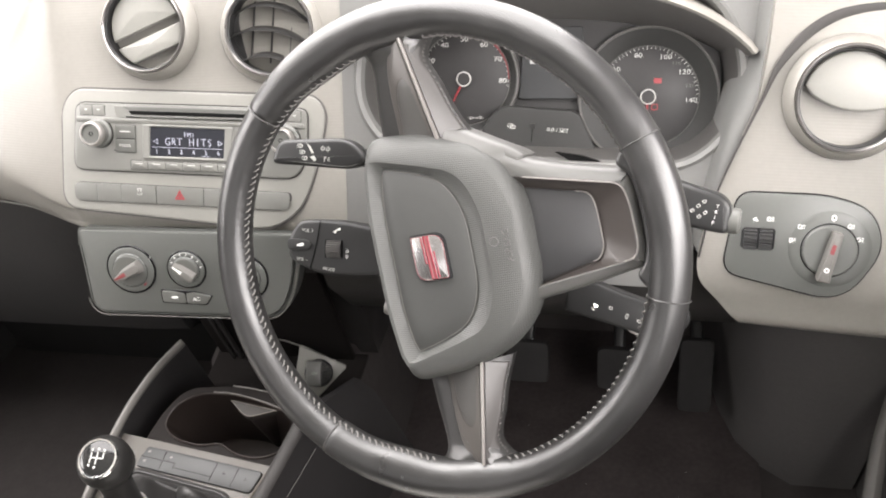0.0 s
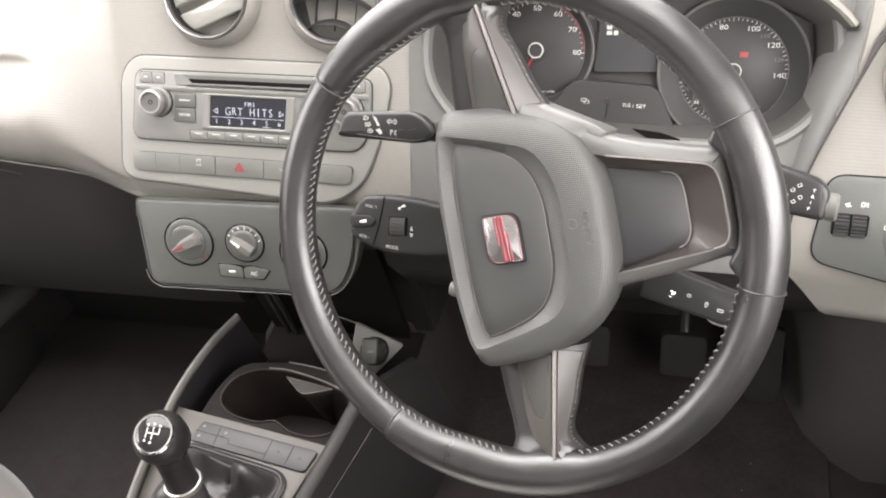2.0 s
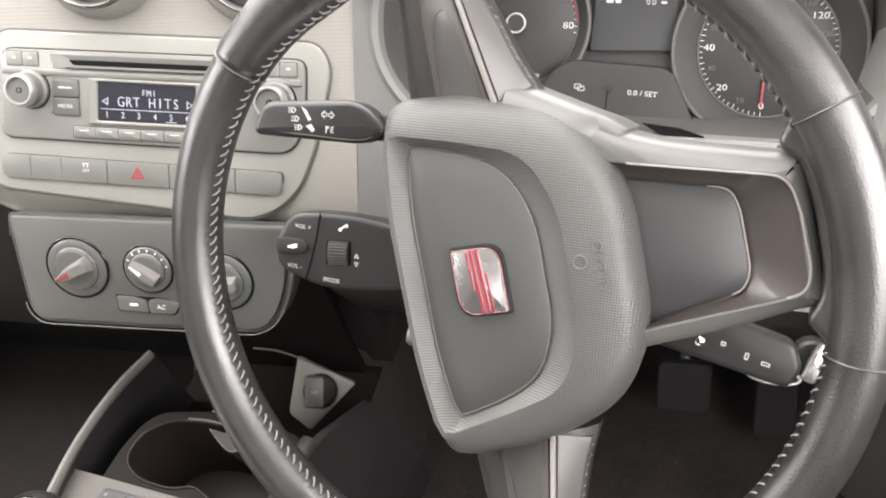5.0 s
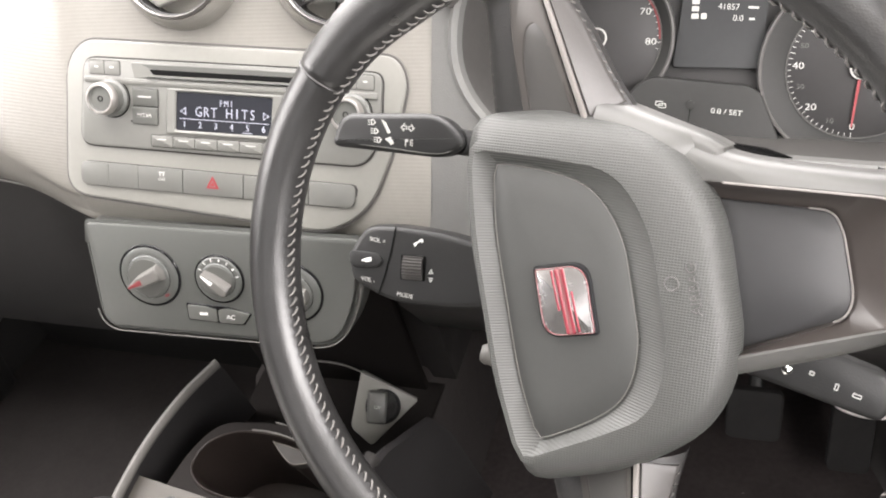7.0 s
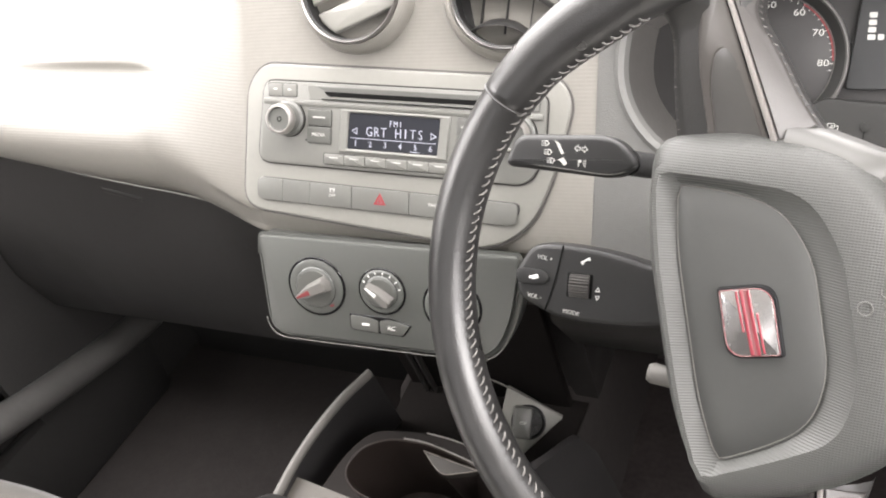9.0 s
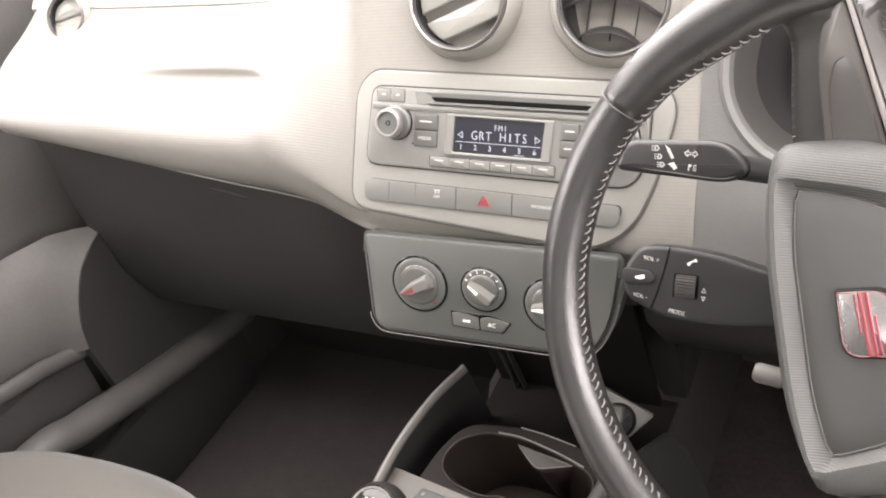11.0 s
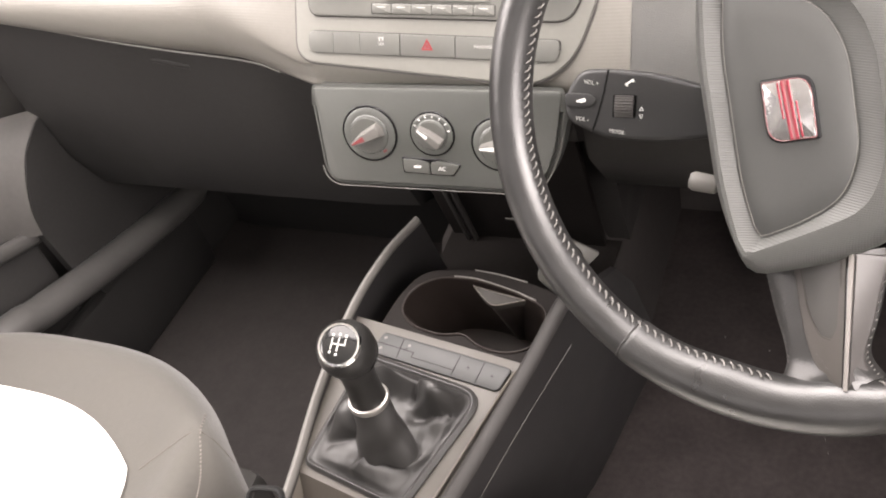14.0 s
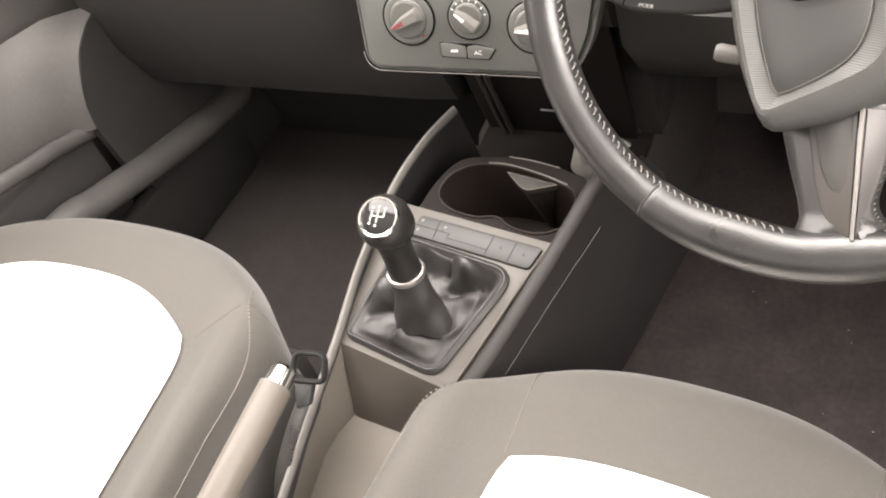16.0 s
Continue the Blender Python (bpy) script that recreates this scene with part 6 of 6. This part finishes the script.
part("loop", tube([(x + 0.005, y + 0.004, 0.10 * x) for x, y in rpoly([(-0.017, -0.012), (0.019, -0.014), (0.019, 0.013), (-0.013, 0.014)], 0.009)], 0.0028, 0.0055, 10, closed=True), BLACK, bk, "black plastic guide loop")
part("bracket", slab(rpoly([(-0.006, -0.036), (0.008, -0.032), (0.012, -0.011), (-0.008, -0.011)], 0.003), -0.005, 0.003, 0.002, 2), STRIPGREY, bk, "grey bracket")
part("strap", sweep([(0.0, -0.030, -0.001), (-0.014, -0.060, -0.006), (-0.030, -0.100, -0.016), (-0.040, -0.140, -0.030)], 0.0075, 0.0012), SATIN_DARK, bk, "bare metal strap")

# ---------- seats ----------
def seat(name, cx, y0, width, z_top, label, lean=0.0, v0=0.22, ph=0.57, back=0.02, crease=(0.56, 0.58)):
    """A seat cushion; ph is the pale panel's half width, back how far its corners lie behind its middle, crease the front seam's run."""
    s = thing(name, pose(cx, y0, 0, 0, 0, lean), label, "seat", group="front seats")
    hw, length = width / 2, 0.52

    def height(u, v):
        """Cushion height over u across (-1 to 1) and v back from the front (0 to 1)."""
        bol = 0.035 * max(0.0, min(1.0, (abs(u) - ph + 0.01) / 0.24)) ** 2 * (0.35 + 0.65 * min(1, v * 2.2))
        front = -0.05 * max(0.0, 1 - v / 0.10) ** 2
        return z_top + bol + front - 0.045 * v + 0.008 * (1 - u * u)

    def point(u, v, sink=0.0):
        arch = 0.125 * (1 - abs(u) ** 2.6)
        y = (arch - 0.125) * (1 - v) ** 3 - v * length
        edge = max(0.0, (abs(u) - 0.86) / 0.14)
        return Vector((u * hw, y, height(u, v) - 0.045 * edge ** 2 - sink))

    nu, nv = 48, 30
    rows = []
    for j in range(nv + 1):
        v = j / nv
        rows.append([point(-1 + 2 * i / nu, v) for i in range(nu + 1)])
    skirt0 = [Vector((p.x * 0.99, p.y - 0.012, p.z - 0.05)) for p in rows[0]]
    skirt1 = [Vector((p.x * 0.97, p.y - 0.035, 0.12)) for p in rows[0]]
    grid = [skirt1, skirt0] + rows
    bm = bmesh.new()
    vs = [[bm.verts.new(p) for p in r] for r in grid]
    for a, b in zip(vs, vs[1:]):
        for i in range(nu):
            bm.faces.new((a[i], a[i + 1], b[i + 1], b[i]))
    for side in (0, nu):
        line = [r[side] for r in vs[1:]]
        sg = -1 if side == 0 else 1
        low1 = [bm.verts.new((v.co.x + 0.006 * sg, v.co.y, v.co.z - 0.05)) for v in line]
        low2 = [bm.verts.new((v.co.x * 0.98, v.co.y, 0.12)) for v in line]
        for a, b in ((line, low1), (low1, low2)):
            for i in range(len(a) - 1):
                bm.faces.new((a[i], a[i + 1], b[i + 1], b[i]))
    cushion = part("cushion", bm, FABRIC, s, "grey cloth cushion with side bolsters", sharp=80)
    # pale centre panel sewn into the cushion
    pb = bmesh.new()
    pn = []
    for j in range(25):
        v = v0 + (1 - v0) * j / 24
        half = ph * (1 - max(0.0, (v0 + 0.13 - v) / 0.13) ** 3 * 0.06)
        pn.append([pb.verts.new(point(half * (-1 + 2 * i / 24), v + back * (abs(-1 + i / 12) ** 3) * (1 - j / 24)) + Vector((0, 0, 0.003 + 0.004 * (1 - (abs(-1 + i / 12)) ** 6) * min(1, j / 2)))) for i in range(25)])
    for a, b in zip(pn, pn[1:]):
        for i in range(24):
            pb.faces.new((a[i], a[i + 1], b[i + 1], b[i]))
    part("centre_panel", pb, WHITE_CLOTH, cushion, "white cloth centre panel", sharp=80)
    for sg in (-1, 1):
        seam = bmesh.new()
        for j in range(112):
            v = 0.03 + 0.9 * j / 112
            u = 0.985 - 0.18 * math.exp(-(v - 0.03) / 0.07)
            tube([point(u * sg, v) + Vector((0, 0, 0.0006)), point(u * sg, v + 0.0032) + Vector((0, 0, 0.0010)), point(u * sg, v + 0.0064) + Vector((0, 0, 0.0004))], 0.0007, 0.0006, 5, bm=seam)
        part("bolster_seam", seam, SEAM_THREAD, cushion, "pale stitched seam")
        lo, hi = crease
        part("front_seam", tube([point((hi + (lo - hi) * f) * sg, v0 * 0.04 + (v0 + back - 0.012 - v0 * 0.04) * f) + Vector((0, 0, 0.0004)) for f in (1.0, 0.85, 0.7, 0.55, 0.4, 0.25, 0.12, 0.0)], 0.0005, 0.0004, 6), CONSOLE, cushion)
    part("seat_base", box(width * 0.8, length * 0.8, 0.14, 0.02, at=(0, -length * 0.5, 0.0)), DARK, s)
    return s


seat("passenger_seat", -0.776, 0.046, 0.56, 0.297, "grey passenger seat cushion with a white centre panel", 0, 0.205, 0.714, 0.075, (0.714, 0.95))
seat("driver_seat", -0.060, -0.022, 0.50, 0.285, "grey driver seat cushion with a white centre panel", -5, 0.235)

# ---------- passenger side trim ----------
trim = thing("door_pocket", label="grey door pocket with a pale top edge", category="door pocket", kind="structure")
part("pocket", box(0.06, 0.78, 0.24, 0.01, at=(-1.005, -0.21, 0.05)), GLOVE, trim)
part("pocket_edge", tube(spline([(-0.975, -0.60, 0.342), (-0.975, -0.10, 0.338), (-0.975, 0.088, 0.306), (-0.975, 0.140, 0.292), (-0.975, 0.190, 0.277), (-0.985, 0.225, 0.266)], 5), 0.010, 0.012, 12), SILL, trim)
sill = thing("door_sill", label="dark plastic sill moulding along the footwell", category="sill", kind="structure")
part("sill_strip", tube(spline([(-0.935, -0.45, 0.245), (-0.935, 0.0, 0.240), (-0.935, 0.10, 0.220), (-0.935, 0.205, 0.192), (-0.935, 0.337, 0.163), (-0.935, 0.422, 0.151), (-0.935, 0.440, 0.157)], 6), 0.026, 0.022, 16), SILL, sill)
part("sill_foot", box(0.03, 0.92, 0.145, 0.012, at=(-0.960, -0.03, 0.0)), GLOVE, sill)
KICK = ((0.285, 0.422), (0.255, 0.412), (0.222, 0.392), (0.198, 0.360), (0.182, 0.325), (0.176, 0.290), (0.185, 0.200), (0.25, 0.02), (0.80, 0.02), (0.80, 0.422))
part("kick_panel", loft([[(x, y, z) for y, z in KICK] for x in (-0.948, -0.962)]), GLOVE, sill, "dark rounded kick panel")
ARC = spline([(0, y, z) for y, z in KICK[:6]], 4)
part("door_cheek", loft([[(x, p.y + dy, p.z + dz * (p.z - 0.30)) for p in ARC] for x, dy, dz in ((-0.950, 0.0, 0.0), (-0.957, -0.005, 0.0), (-0.970, -0.012, 0.0), (-0.990, -0.022, 0.0), (-1.015, -0.045, 0.02), (-1.035, -0.100, 0.03), (-1.045, -0.260, 0.03))] + [[(-1.06, p.y - 0.26, p.z) for p in ARC]], False, False, closed=False), DOOR_DARK, trim, "rounded dark cheek of the door")

pocket = thing("door_pocket", label="pale grey door pocket edge beside the footwell", category="door pocket", kind="structure")
part("pocket_edge", tube(spline([(0.436, 0.262, 0.285), (0.418, 0.215, 0.222), (0.404, 0.130, 0.120), (0.395, 0.020, 0.020)], 5), 0.010, 0.014, 12), RAIL, pocket)

# ---------- driver's floor mat ----------
mat_ob = thing("floor_mat", pose(0.03, 0.16, 0.0), "dark reddish brown pile mat on the footwell floor", "floor mat")
part("carpet", slab(rpoly([(-0.27, -0.36), (0.27, -0.36), (0.30, 0.20), (0.30, 0.62), (-0.27, 0.62)], 0.02), 0.001, 0.006, 0.002, 2), MAT, mat_ob)
rng = random.Random(11)
lint = bmesh.new()
for _ in range(26):
    put(slab(rrect(rng.uniform(0.0008, 0.0022), rng.uniform(0.0005, 0.0010), 0.0002, n=1), 0.0, 0.0005, 0.0001, 1), lint, pose(rng.uniform(-0.18, 0.20), rng.uniform(-0.28, 0.28), 0.0061, 0, 0, rng.uniform(0, 180)))
tagged(part("lint", lint, GREY_PRINT, mat_ob, "specks of pale lint"), kind="stuff")

# ---------- pedals ----------
def pedal(x, y, z, w, h, label):
    p = thing("pedal", frame_at((x, y, z), 20, 0), label, "pedal", group="foot pedals")
    part("pad", slab(rrect(w, h, 0.01), -0.008, 0.004, 0.003, 2), RUBBER, p)
    part("arm", tube([(0, h * 0.3, -0.008), (0, 0.12, -0.06), (0, 0.22, -0.16)], 0.008, 0.006, 8), BLACK, p)


pedal(0.002, 0.41, 0.150, 0.060, 0.062, "black rubber clutch pedal hanging in the dark footwell")
pedal(0.130, 0.41, 0.145, 0.060, 0.062, "black rubber brake pedal hanging in the dark footwell")
pedal(0.236, 0.42, 0.130, 0.046, 0.110, "long black accelerator pedal in the dark footwell")
